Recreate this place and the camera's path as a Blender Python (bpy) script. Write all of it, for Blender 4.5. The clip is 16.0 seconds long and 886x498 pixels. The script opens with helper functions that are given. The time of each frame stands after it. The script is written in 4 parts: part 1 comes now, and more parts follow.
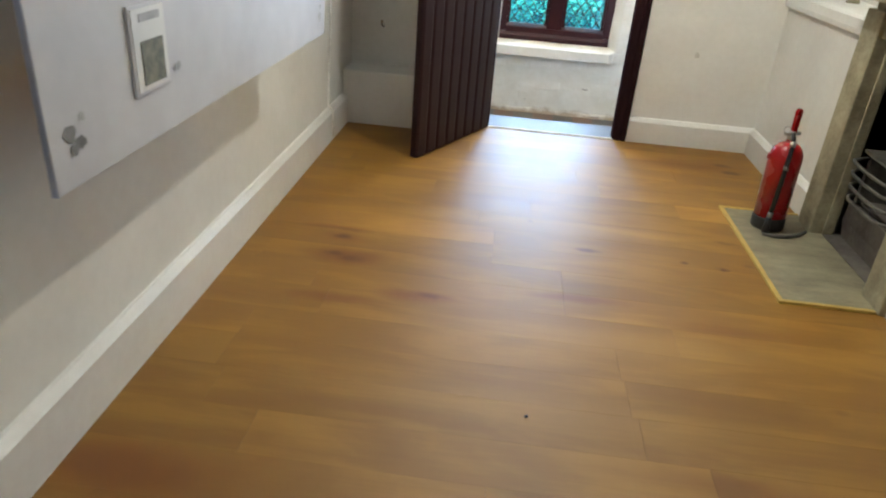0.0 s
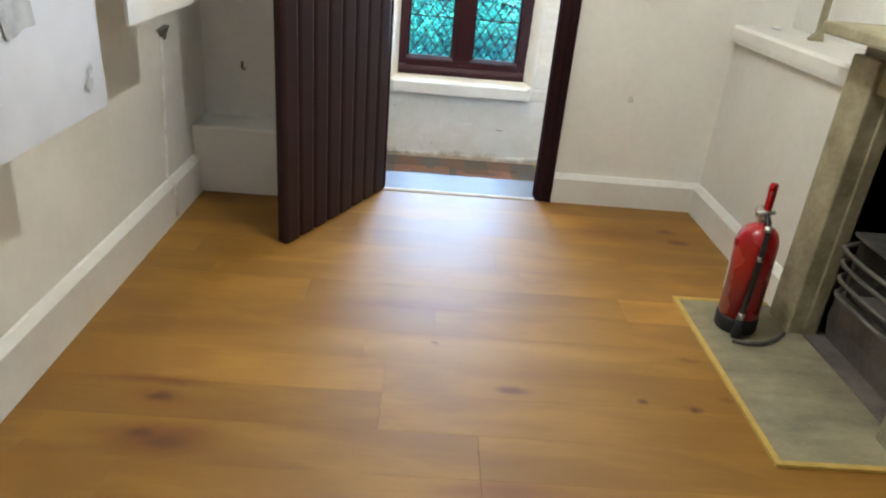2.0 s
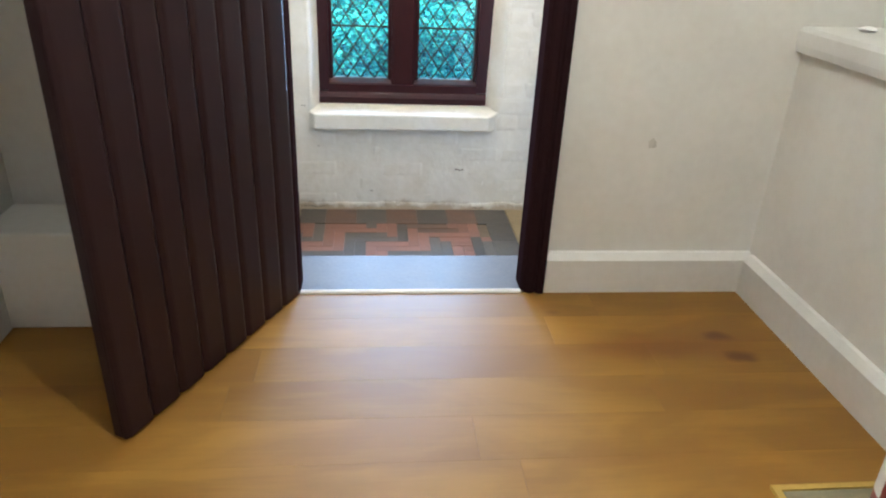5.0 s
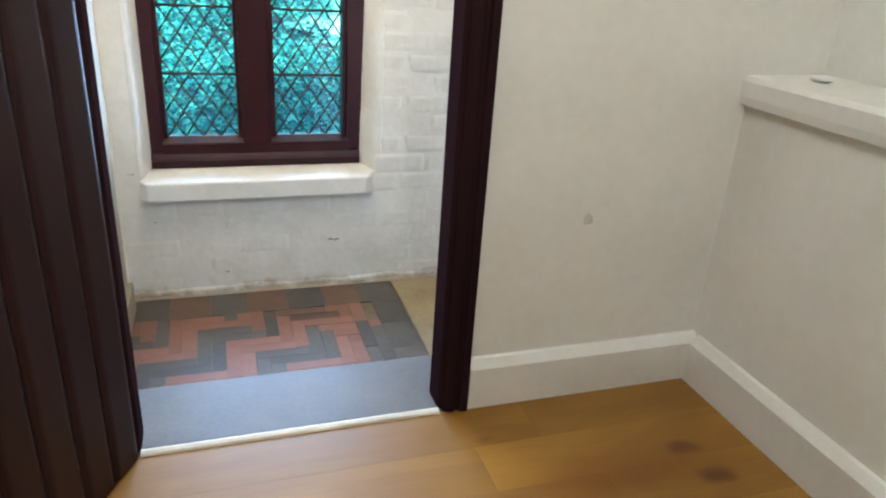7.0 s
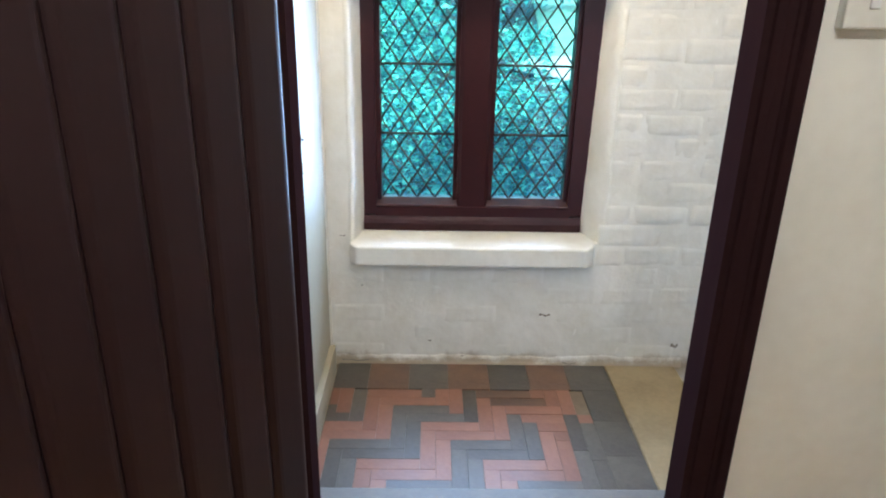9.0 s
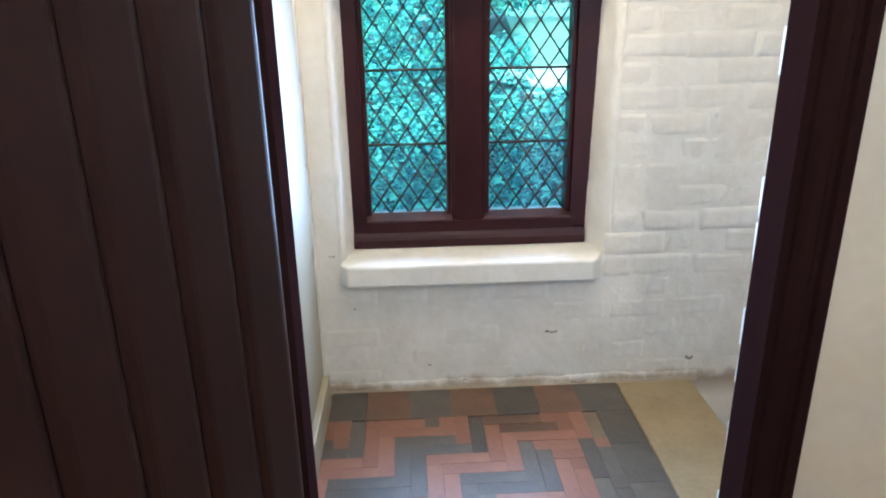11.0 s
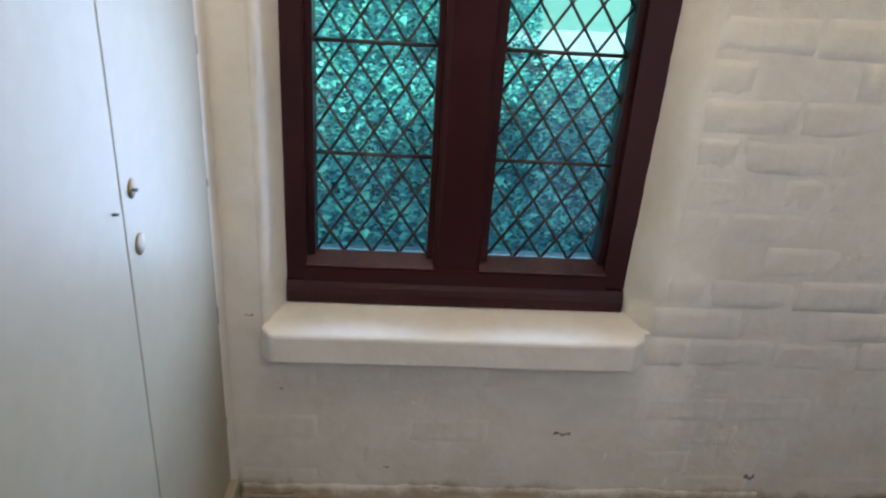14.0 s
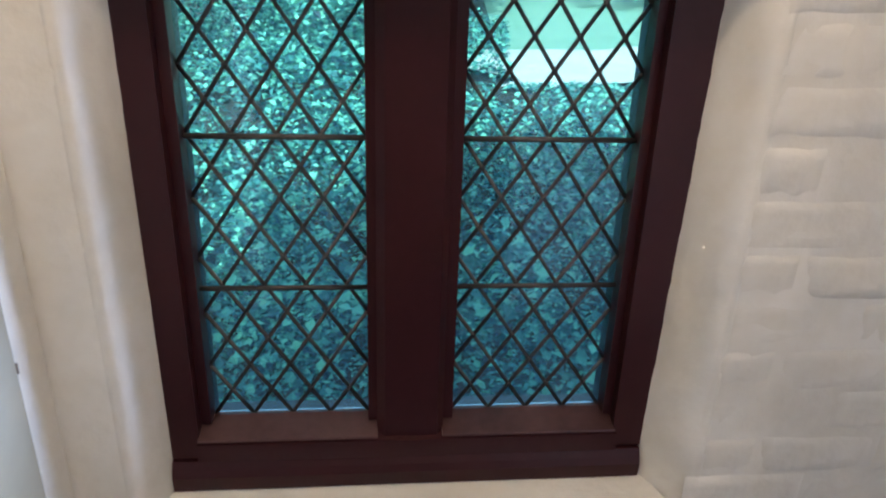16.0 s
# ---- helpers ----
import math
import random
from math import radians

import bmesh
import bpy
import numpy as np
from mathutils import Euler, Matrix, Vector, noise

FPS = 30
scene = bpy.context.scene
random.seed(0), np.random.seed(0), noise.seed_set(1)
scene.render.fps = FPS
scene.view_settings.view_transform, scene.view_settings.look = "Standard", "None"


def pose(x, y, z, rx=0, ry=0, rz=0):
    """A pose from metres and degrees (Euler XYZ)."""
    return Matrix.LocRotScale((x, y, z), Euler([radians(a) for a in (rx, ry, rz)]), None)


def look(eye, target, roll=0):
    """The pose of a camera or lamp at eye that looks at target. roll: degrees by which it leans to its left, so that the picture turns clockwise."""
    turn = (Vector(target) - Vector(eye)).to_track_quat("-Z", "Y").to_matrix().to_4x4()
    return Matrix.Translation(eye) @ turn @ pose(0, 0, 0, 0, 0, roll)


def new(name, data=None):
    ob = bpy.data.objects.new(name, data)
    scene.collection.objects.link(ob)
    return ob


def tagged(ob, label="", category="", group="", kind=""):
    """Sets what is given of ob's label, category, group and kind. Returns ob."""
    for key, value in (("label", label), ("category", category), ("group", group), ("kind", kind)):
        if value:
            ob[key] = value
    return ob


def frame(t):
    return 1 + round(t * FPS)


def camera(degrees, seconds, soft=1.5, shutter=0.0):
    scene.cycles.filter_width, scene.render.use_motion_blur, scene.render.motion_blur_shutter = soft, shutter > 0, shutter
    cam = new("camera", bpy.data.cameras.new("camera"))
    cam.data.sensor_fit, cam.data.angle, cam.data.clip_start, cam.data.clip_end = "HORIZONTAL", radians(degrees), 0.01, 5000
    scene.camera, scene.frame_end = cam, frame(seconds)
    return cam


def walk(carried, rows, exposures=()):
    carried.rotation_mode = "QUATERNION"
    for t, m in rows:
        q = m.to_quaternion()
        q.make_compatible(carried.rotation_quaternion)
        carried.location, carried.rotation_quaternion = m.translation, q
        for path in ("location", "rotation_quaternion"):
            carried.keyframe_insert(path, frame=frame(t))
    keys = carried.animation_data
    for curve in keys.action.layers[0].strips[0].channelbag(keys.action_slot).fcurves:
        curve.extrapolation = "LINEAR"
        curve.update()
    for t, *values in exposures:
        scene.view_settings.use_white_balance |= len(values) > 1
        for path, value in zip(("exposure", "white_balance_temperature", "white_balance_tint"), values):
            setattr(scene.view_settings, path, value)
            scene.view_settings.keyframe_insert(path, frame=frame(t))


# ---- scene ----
cam = camera(65.5, 16.0, soft=2.0, shutter=0.3)
PATH = [
    (0, (0.275, 0.192, 1.266), (0.138, 1.97, 0.359), 4.6),
    (0.5, (0.327, 0.405, 1.273), (0.294, 2.169, 0.33), 7.8),
    (1, (0.302, 0.665, 1.266), (0.517, 2.41, 0.312), 10.1),
    (1.5, (0.318, 0.887, 1.269), (0.588, 2.63, 0.325), 6.7),
    (2, (0.352, 1.119, 1.265), (0.432, 2.923, 0.405), 5.2),
    (2.5, (0.337, 1.331, 1.243), (0.513, 3.129, 0.385), 3.8),
    (3, (0.305, 1.544, 1.249), (0.537, 3.337, 0.395), 1.3),
    (3.5, (0.313, 1.726, 1.237), (0.444, 3.53, 0.384), 1.2),
    (4, (0.382, 1.948, 1.234), (0.52, 3.738, 0.352), 1.5),
    (6.5, (0.438, 2.767, 1.169), (0.906, 4.529, 0.345), 4.2),
    (7, (0.396, 2.921, 1.185), (1.005, 4.658, 0.401), 3.8),
    (7.5, (0.39, 3.025, 1.192), (1.075, 4.741, 0.426), 3.2),
    (8, (0.376, 3.138, 1.206), (0.723, 4.962, 0.462), 2.4),
    (8.5, (0.437, 3.228, 1.202), (0.445, 5.099, 0.494), 2.8),
    (9, (0.409, 3.281, 1.223), (0.446, 5.147, 0.505), 1.2),
    (9.5, (0.369, 3.326, 1.238), (0.431, 5.205, 0.554), -0.2),
    (10, (0.353, 3.353, 1.221), (0.454, 5.239, 0.563), -1.5),
    (12.5, (0.388, 3.774, 1.103), (0.451, 5.64, 0.387), 0.3),
    (13, (0.342, 3.946, 1.095), (0.504, 5.802, 0.365), 1.8),
    (13.5, (0.36, 4.156, 1.112), (0.41, 5.988, 0.311), 4.2),
    (14, (0.43, 4.306, 1.141), (0.55, 6.139, 0.349), 3.7),
    (14.5, (0.398, 4.475, 1.169), (0.635, 6.308, 0.403), 3.3),
    (15, (0.378, 4.624, 1.168), (0.716, 6.43, 0.378), 4.3),
    (15.5, (0.458, 4.743, 1.182), (0.673, 6.582, 0.426), 3.5),
    (16, (0.515, 4.84, 1.192), (0.699, 6.686, 0.444), 1.9),
]
EXPOSURES = [(0, 2.28, 6220, 10), (4, 2.22, 6080, 12), (6.5, 2.1, 6150, 12), (7.5, 1.95, 6150, 12), (10, 2.05, 6150, 14), (12.5, 1.80, 6150, 16), (13.5, 1.38, 6450, 18), (14.5, 1.00, 6700, 20), (16, 1.18, 6650, 23)]
walk(cam, [(t, look(eye, target, roll)) for t, eye, target, roll in PATH], EXPOSURES)

# ---- world, sun and lamps ----
world = bpy.data.worlds.new("sky")
scene.world = world
world.use_nodes = True
wn = world.node_tree.nodes
sky = wn.new("ShaderNodeTexSky")
sky.sky_type = 'NISHITA'
sky.sun_disc = False
sky.sun_elevation = radians(35)
sky.sun_rotation = radians(200)
sky.air_density = 1.6
wn["Background"].inputs[1].default_value = 0.15
world.node_tree.links.new(sky.outputs[0], wn["Background"].inputs[0])

sun = new("sun", bpy.data.lights.new("sun", 'SUN'))
sun.data.energy, sun.data.angle, sun.data.color = 5.0, radians(0.5), (1.0, 0.96, 0.9)
sun.matrix_world = look((-1.0, -4.0, 2.9), (0, 0, 0))


def bulb_light(name, place, watts, radius, color):
    ob = new(name, bpy.data.lights.new(name, 'POINT'))
    ob.data.energy, ob.data.shadow_soft_size, ob.data.color = watts, radius, color
    ob.location = place
    return ob


WARM = (1.0, 0.985, 0.88)
PORCH_WARM = (1.0, 0.85, 0.60)
bulb_light("room_bulb_or_fill", (0.64, 2.95, 2.26), 12.3, 0.018, WARM)
# weak fill added for the near end, no lamp known there
bulb_light("room_bulb_or_fill", (0.75, -0.3, 2.26), 0.3, 0.03, WARM)
bulb_light("porch_bulb_light", (0.52, 5.20, 2.12), 8.4, 0.02, PORCH_WARM)
for pane_x in (0.354, 0.791):
    daylight = new("window_daylight", bpy.data.lights.new("window_daylight", 'AREA'))
    daylight.data.shape, daylight.data.size, daylight.data.size_y = 'RECTANGLE', 0.28, 0.76
    daylight.data.energy, daylight.data.color = 4.3, (0.44, 0.66, 1.0)
    daylight.data.spread = radians(140)
    daylight.matrix_world = look((pane_x, 5.866, 0.81), (pane_x, 3.9, 0.81))


# ---- materials ----
def material(name, base, rough=0.6, dark=None, scale=6.0, fine=60.0, bump=0.15, metal=0.0, spread=0.0, coat=0.0, stain=None, stain_at=(0.55, 0.75), stretch=(1, 1, 1), rough_var=0.1, blotch=0.5, splash=None):
    """Base colour varied at two scales, with fine relief; spread varies it per object, stain adds patches of dirt."""
    m = bpy.data.materials.new(name)
    m.use_nodes = True
    n, l = m.node_tree.nodes, m.node_tree.links
    b = n["Principled BSDF"]
    tc = n.new("ShaderNodeTexCoord")
    mp = n.new("ShaderNodeMapping")
    mp.inputs["Scale"].default_value = stretch
    l.new(tc.outputs["Object"], mp.inputs[0])
    big = n.new("ShaderNodeTexNoise")
    big.inputs["Scale"].default_value, big.inputs["Detail"].default_value = scale, 5
    small = n.new("ShaderNodeTexNoise")
    small.inputs["Scale"].default_value, small.inputs["Detail"].default_value = fine, 4
    for t in (big, small):
        l.new(mp.outputs[0], t.inputs["Vector"])
    dark = dark or tuple(c * 0.75 for c in base)
    ramp = n.new("ShaderNodeValToRGB")
    ramp.color_ramp.elements[0].position, ramp.color_ramp.elements[1].position = 0.5 - blotch * 0.4, 0.5 + blotch * 0.3
    ramp.color_ramp.elements[0].color, ramp.color_ramp.elements[1].color = (*dark, 1), (*base, 1)
    add = n.new("ShaderNodeMath")
    add.operation = 'MULTIPLY_ADD'
    add.inputs[1].default_value = 0.35
    l.new(small.outputs[0], add.inputs[0])
    sub = n.new("ShaderNodeMath")
    sub.operation = 'MULTIPLY_ADD'
    sub.inputs[1].default_value, sub.inputs[2].default_value = 1.0, -0.175
    l.new(big.outputs[0], sub.inputs[0])
    l.new(sub.outputs[0], add.inputs[2])
    l.new(add.outputs[0], ramp.inputs[0])
    out = ramp.outputs[0]
    if stain:
        st = n.new("ShaderNodeTexNoise")
        st.inputs["Scale"].default_value, st.inputs["Detail"].default_value, st.inputs["Roughness"].default_value = scale * 0.45, 8, 0.65
        l.new(tc.outputs["Object"], st.inputs["Vector"])
        sr = n.new("ShaderNodeMapRange")
        sr.inputs[1].default_value, sr.inputs[2].default_value = stain_at
        l.new(st.outputs[0], sr.inputs[0])
        mx = n.new("ShaderNodeMix")
        mx.data_type = 'RGBA'
        l.new(sr.outputs[0], mx.inputs["Factor"])
        l.new(out, mx.inputs["A"])
        mx.inputs["B"].default_value = (*stain, 1)
        out = mx.outputs["Result"]
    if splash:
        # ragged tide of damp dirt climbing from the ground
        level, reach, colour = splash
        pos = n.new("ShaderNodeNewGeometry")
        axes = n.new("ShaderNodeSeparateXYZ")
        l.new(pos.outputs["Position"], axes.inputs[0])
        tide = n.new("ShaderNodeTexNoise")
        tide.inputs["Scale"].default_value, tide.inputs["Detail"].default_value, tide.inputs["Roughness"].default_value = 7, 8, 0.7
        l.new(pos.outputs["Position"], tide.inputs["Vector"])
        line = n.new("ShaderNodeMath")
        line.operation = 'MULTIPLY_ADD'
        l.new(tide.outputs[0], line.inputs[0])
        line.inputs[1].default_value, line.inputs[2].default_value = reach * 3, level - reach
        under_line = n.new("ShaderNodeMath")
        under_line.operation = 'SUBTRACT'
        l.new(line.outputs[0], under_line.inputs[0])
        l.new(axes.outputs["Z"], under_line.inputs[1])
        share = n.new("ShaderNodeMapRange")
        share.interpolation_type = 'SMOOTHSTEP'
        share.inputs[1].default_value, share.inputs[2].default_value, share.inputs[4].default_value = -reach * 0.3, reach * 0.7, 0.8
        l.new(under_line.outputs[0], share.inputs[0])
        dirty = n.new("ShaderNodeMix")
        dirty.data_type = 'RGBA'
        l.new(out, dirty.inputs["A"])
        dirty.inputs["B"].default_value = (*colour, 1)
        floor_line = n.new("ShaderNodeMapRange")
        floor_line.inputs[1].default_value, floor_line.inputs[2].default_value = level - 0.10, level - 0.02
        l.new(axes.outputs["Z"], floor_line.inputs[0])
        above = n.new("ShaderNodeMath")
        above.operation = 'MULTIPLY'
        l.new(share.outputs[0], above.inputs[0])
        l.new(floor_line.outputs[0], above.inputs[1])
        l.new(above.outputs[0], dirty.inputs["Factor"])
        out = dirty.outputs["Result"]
    if spread:
        info = n.new("ShaderNodeObjectInfo")
        mr = n.new("ShaderNodeMapRange")
        mr.inputs[3].default_value, mr.inputs[4].default_value = 1 - spread, 1 + spread
        l.new(info.outputs["Random"], mr.inputs[0])
        hsv = n.new("ShaderNodeHueSaturation")
        l.new(mr.outputs[0], hsv.inputs["Value"])
        l.new(out, hsv.inputs["Color"])
        out = hsv.outputs[0]
    l.new(out, b.inputs["Base Color"])
    rr = n.new("ShaderNodeMapRange")
    rr.inputs[3].default_value, rr.inputs[4].default_value = max(0.02, rough - rough_var), min(1, rough + rough_var)
    l.new(big.outputs[0], rr.inputs[0])
    l.new(rr.outputs[0], b.inputs["Roughness"])
    b.inputs["Metallic"].default_value = metal
    b.inputs["Coat Weight"].default_value = coat
    if bump:
        bp = n.new("ShaderNodeBump")
        bp.inputs["Strength"].default_value, bp.inputs["Distance"].default_value = bump, 0.01
        l.new(add.outputs[0], bp.inputs["Height"])
        l.new(bp.outputs[0], b.inputs["Normal"])
    return m


M_WALL = material("white_plaster", (0.80, 0.785, 0.735), 0.7, (0.72, 0.70, 0.645), 2.2, 30, 0.10)
M_SHELF = material("white_gloss_paint", (0.80, 0.79, 0.75), 0.45, (0.72, 0.70, 0.65), 3, 40, 0.1)
M_CEIL = material("ceiling_paint", (0.82, 0.81, 0.78), 0.8, None, 2, 50, 0.05)
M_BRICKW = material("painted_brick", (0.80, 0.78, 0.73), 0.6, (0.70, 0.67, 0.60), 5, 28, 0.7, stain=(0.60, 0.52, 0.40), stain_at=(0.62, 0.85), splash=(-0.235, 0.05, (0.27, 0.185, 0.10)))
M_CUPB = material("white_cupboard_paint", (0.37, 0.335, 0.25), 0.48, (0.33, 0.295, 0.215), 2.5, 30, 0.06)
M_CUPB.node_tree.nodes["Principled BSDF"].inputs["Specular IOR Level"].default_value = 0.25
M_DOOR = material("maroon_gloss_paint", (0.029, 0.0125, 0.0138), 0.46, (0.025, 0.0108, 0.0118), 5, 70, 0.08, stretch=(1, 1, 0.15))
M_DOOR.node_tree.nodes["Principled BSDF"].inputs["Specular IOR Level"].default_value = 0.18
M_FRAME = material("dull_maroon_paint", (0.029, 0.0135, 0.0150), 0.6, (0.024, 0.0115, 0.0125), 5, 70, 0.08, stretch=(1, 1, 0.15))
M_FRAME.node_tree.nodes["Principled BSDF"].inputs["Specular IOR Level"].default_value = 0.0
M_WIN = material("maroon_window_paint", (0.040, 0.0095, 0.0115), 0.36, (0.030, 0.007, 0.009), 6, 60, 0.1)
M_WIN.node_tree.nodes["Principled BSDF"].inputs["Specular IOR Level"].default_value = 0.25
# bead colour is lighter than the frame's for the daylight on its slope
M_BEAD = material("lit_bead_paint", (0.10, 0.048, 0.045), 0.4, (0.05, 0.02, 0.02), 9, 60, 0.15)
M_STONE = material("buff_stone", (0.40, 0.355, 0.23), 0.8, (0.22, 0.19, 0.115), 7, 60, 0.5, stain=(0.13, 0.115, 0.075))
M_HEARTH = material("grey_slate_hearth", (0.325, 0.288, 0.182), 0.6, (0.19, 0.167, 0.105), 5, 60, 0.35, stain=(0.15, 0.14, 0.10), stretch=(1, 2.5, 1))
M_TRIM = material("yellow_hearth_trim", (0.62, 0.42, 0.10), 0.5, (0.45, 0.30, 0.07), 8, 60, 0.1)
M_SOOT = material("sooty_brick", (0.165, 0.142, 0.118), 0.95, (0.070, 0.060, 0.052), 6, 40, 0.6)
M_IRON = material("grey_cast_iron", (0.17, 0.162, 0.135), 0.6, (0.07, 0.066, 0.058), 14, 90, 0.4, metal=0.35)
M_RED = material("red_cylinder_paint", (0.42, 0.010, 0.014), 0.27, (0.34, 0.008, 0.011), 4, 50, 0.03, coat=0.3)
M_BLACK = material("black_rubber", (0.012, 0.012, 0.013), 0.5, None, 8, 80, 0.1)
M_STEEL = material("bright_steel", (0.6, 0.6, 0.58), 0.3, (0.4, 0.4, 0.38), 12, 90, 0.05, metal=1.0)
M_PAPER = material("white_label", (0.8, 0.8, 0.78), 0.5, (0.74, 0.74, 0.72), 8, 60, 0.02)
M_PANEL = material("display_panel_print", (0.64, 0.64, 0.67), 0.55, (0.50, 0.50, 0.53), 2.2, 14, 0.02, blotch=0.7)
M_PANELEDGE = material("panel_edge", (0.42, 0.47, 0.62), 0.5, None, 6, 40, 0.02)
M_INK = material("grey_print_ink", (0.22, 0.22, 0.22), 0.6, (0.12, 0.12, 0.12), 25, 90, 0.0)
M_INKPALE = material("pale_print_ink", (0.50, 0.50, 0.50), 0.6, (0.36, 0.36, 0.36), 25, 90, 0.0)
M_OLIVE = material("olive_print", (0.26, 0.25, 0.17), 0.6, (0.10, 0.10, 0.07), 30, 90, 0.0)
M_SLAB = material("grey_concrete_step", (0.155, 0.147, 0.138), 0.5, (0.11, 0.108, 0.108), 4, 70, 0.15)
M_SLAB.node_tree.nodes["Principled BSDF"].inputs["Specular IOR Level"].default_value = 0.3
M_STRIP = material("pale_metal_strip", (0.78, 0.76, 0.68), 0.4, (0.65, 0.62, 0.54), 9, 60, 0.05)
M_TAN = material("tan_concrete", (0.34, 0.26, 0.15), 0.7, (0.24, 0.18, 0.10), 5, 60, 0.3)
M_TRED = material("red_quarry_tile", (0.27, 0.122, 0.080), 0.40, (0.20, 0.088, 0.058), 8, 70, 0.2, spread=0.14)
M_TBLUE = material("blue_black_tile", (0.105, 0.092, 0.078), 0.40, (0.065, 0.058, 0.05), 8, 70, 0.2, spread=0.2)
M_TBROWN = material("brown_tile", (0.165, 0.088, 0.055), 0.42, (0.10, 0.058, 0.04), 8, 70, 0.2, spread=0.18)
M_GROUT = material("tile_mortar", (0.22, 0.17, 0.12), 0.9, None, 12, 70, 0.4)
M_RUBBLE = material("rubble", (0.30, 0.25, 0.18), 0.95, (0.12, 0.10, 0.07), 12, 60, 0.7)
M_LEAD = material("lead_came", (0.10, 0.09, 0.085), 0.5, (0.05, 0.045, 0.04), 20, 90, 0.2, metal=0.5)
M_SOIL = material("garden_soil", (0.035, 0.03, 0.02), 0.95, None, 3, 30, 0.5)
M_PATH = material("pale_gravel_path", (0.66, 0.62, 0.55), 0.9, (0.52, 0.48, 0.42), 2, 40, 0.4)
M_LAWN = material("sunlit_lawn", (0.22, 0.37, 0.25), 0.9, (0.14, 0.27, 0.18), 2, 40, 0.3)
M_BRASS = material("dull_brass", (0.35, 0.27, 0.14), 0.4, (0.2, 0.15, 0.08), 20, 80, 0.1, metal=0.9)
M_CABLE = material("white_cable", (0.78, 0.76, 0.70), 0.5, None, 20, 80, 0.0)


def wood_material(name, tone):
    m = bpy.data.materials.new(name)
    m.use_nodes = True
    n, l = m.node_tree.nodes, m.node_tree.links
    b = n["Principled BSDF"]
    tc = n.new("ShaderNodeTexCoord")
    info = n.new("ShaderNodeObjectInfo")
    off = n.new("ShaderNodeVectorMath")
    off.operation = 'MULTIPLY_ADD'
    l.new(info.outputs["Random"], off.inputs[0])
    off.inputs[1].default_value = (37.0, 91.0, 13.0)
    l.new(tc.outputs["Object"], off.inputs[2])
    mp = n.new("ShaderNodeMapping")
    mp.inputs["Scale"].default_value = (1.0, 3.2, 1.0)
    l.new(off.outputs[0], mp.inputs[0])
    grain = n.new("ShaderNodeTexNoise")
    grain.inputs["Scale"].default_value, grain.inputs["Detail"].default_value, grain.inputs["Distortion"].default_value = 1.7, 5, 0.6
    fine = n.new("ShaderNodeTexNoise")
    fine.inputs["Scale"].default_value, fine.inputs["Detail"].default_value = 22, 4
    l.new(mp.outputs[0], grain.inputs["Vector"])
    strands = n.new("ShaderNodeMapping")
    strands.inputs["Scale"].default_value = (0.22, 3.6, 1.0)
    l.new(off.outputs[0], strands.inputs[0])
    l.new(strands.outputs[0], fine.inputs["Vector"])
    ramp = n.new("ShaderNodeValToRGB")
    e = ramp.color_ramp.elements
    e[0].position, e[0].color = 0.24, (0.226, 0.102, 0.012, 1)
    e[1].position, e[1].color = 0.64, (0.335, 0.168, 0.022, 1)
    mid = e.new(0.46)
    mid.color = (0.262, 0.124, 0.015, 1)
    mix = n.new("ShaderNodeMath")
    mix.operation = 'MULTIPLY_ADD'
    mix.inputs[1].default_value = 0.16
    l.new(fine.outputs[0], mix.inputs[0])
    sh = n.new("ShaderNodeMath")
    sh.operation = 'SUBTRACT'
    sh.inputs[1].default_value = 0.08
    l.new(grain.outputs[0], sh.inputs[0])
    l.new(sh.outputs[0], mix.inputs[2])
    l.new(mix.outputs[0], ramp.inputs[0])
    # knots
    kmap = n.new("ShaderNodeMapping")
    kmap.inputs["Scale"].default_value = (1.0, 1.7, 1.0)
    l.new(off.outputs[0], kmap.inputs[0])
    vor = n.new("ShaderNodeTexVoronoi")
    vor.inputs["Scale"].default_value = 1.9
    l.new(kmap.outputs[0], vor.inputs["Vector"])
    kr = n.new("ShaderNodeMapRange")
    kr.inputs[1].default_value, kr.inputs[2].default_value, kr.inputs[3].default_value, kr.inputs[4].default_value = 0.01, 0.07, 0.45, 0.0
    l.new(vor.outputs["Distance"], kr.inputs[0])
    kn = n.new("ShaderNodeMix")
    kn.data_type = 'RGBA'
    l.new(kr.outputs[0], kn.inputs["Factor"])
    l.new(ramp.outputs[0], kn.inputs["A"])
    kn.inputs["B"].default_value = (0.12, 0.045, 0.015, 1)
    # knots, dark heartwood streaks and pale sapwood that this floor has, and one painted shade, as ovals with ragged
    # edges
    geo = n.new("ShaderNodeNewGeometry")
    wob = n.new("ShaderNodeVectorMath")
    wob.operation = 'MULTIPLY_ADD'
    ragged = n.new("ShaderNodeTexNoise")
    ragged.inputs["Scale"].default_value, ragged.inputs["Detail"].default_value = 9, 4
    l.new(geo.outputs["Position"], ragged.inputs["Vector"])
    l.new(ragged.outputs["Color"], wob.inputs[0])
    wob.inputs[1].default_value = (0.10, 0.05, 0.0)
    l.new(geo.outputs["Position"], wob.inputs[2])
    last = kn.outputs["Result"]
    KNOT, STREAK_OR_SHADE, SAP = (0.090, 0.023, 0.005, 1), (0.180, 0.060, 0.007, 1), (0.50, 0.285, 0.060, 1)
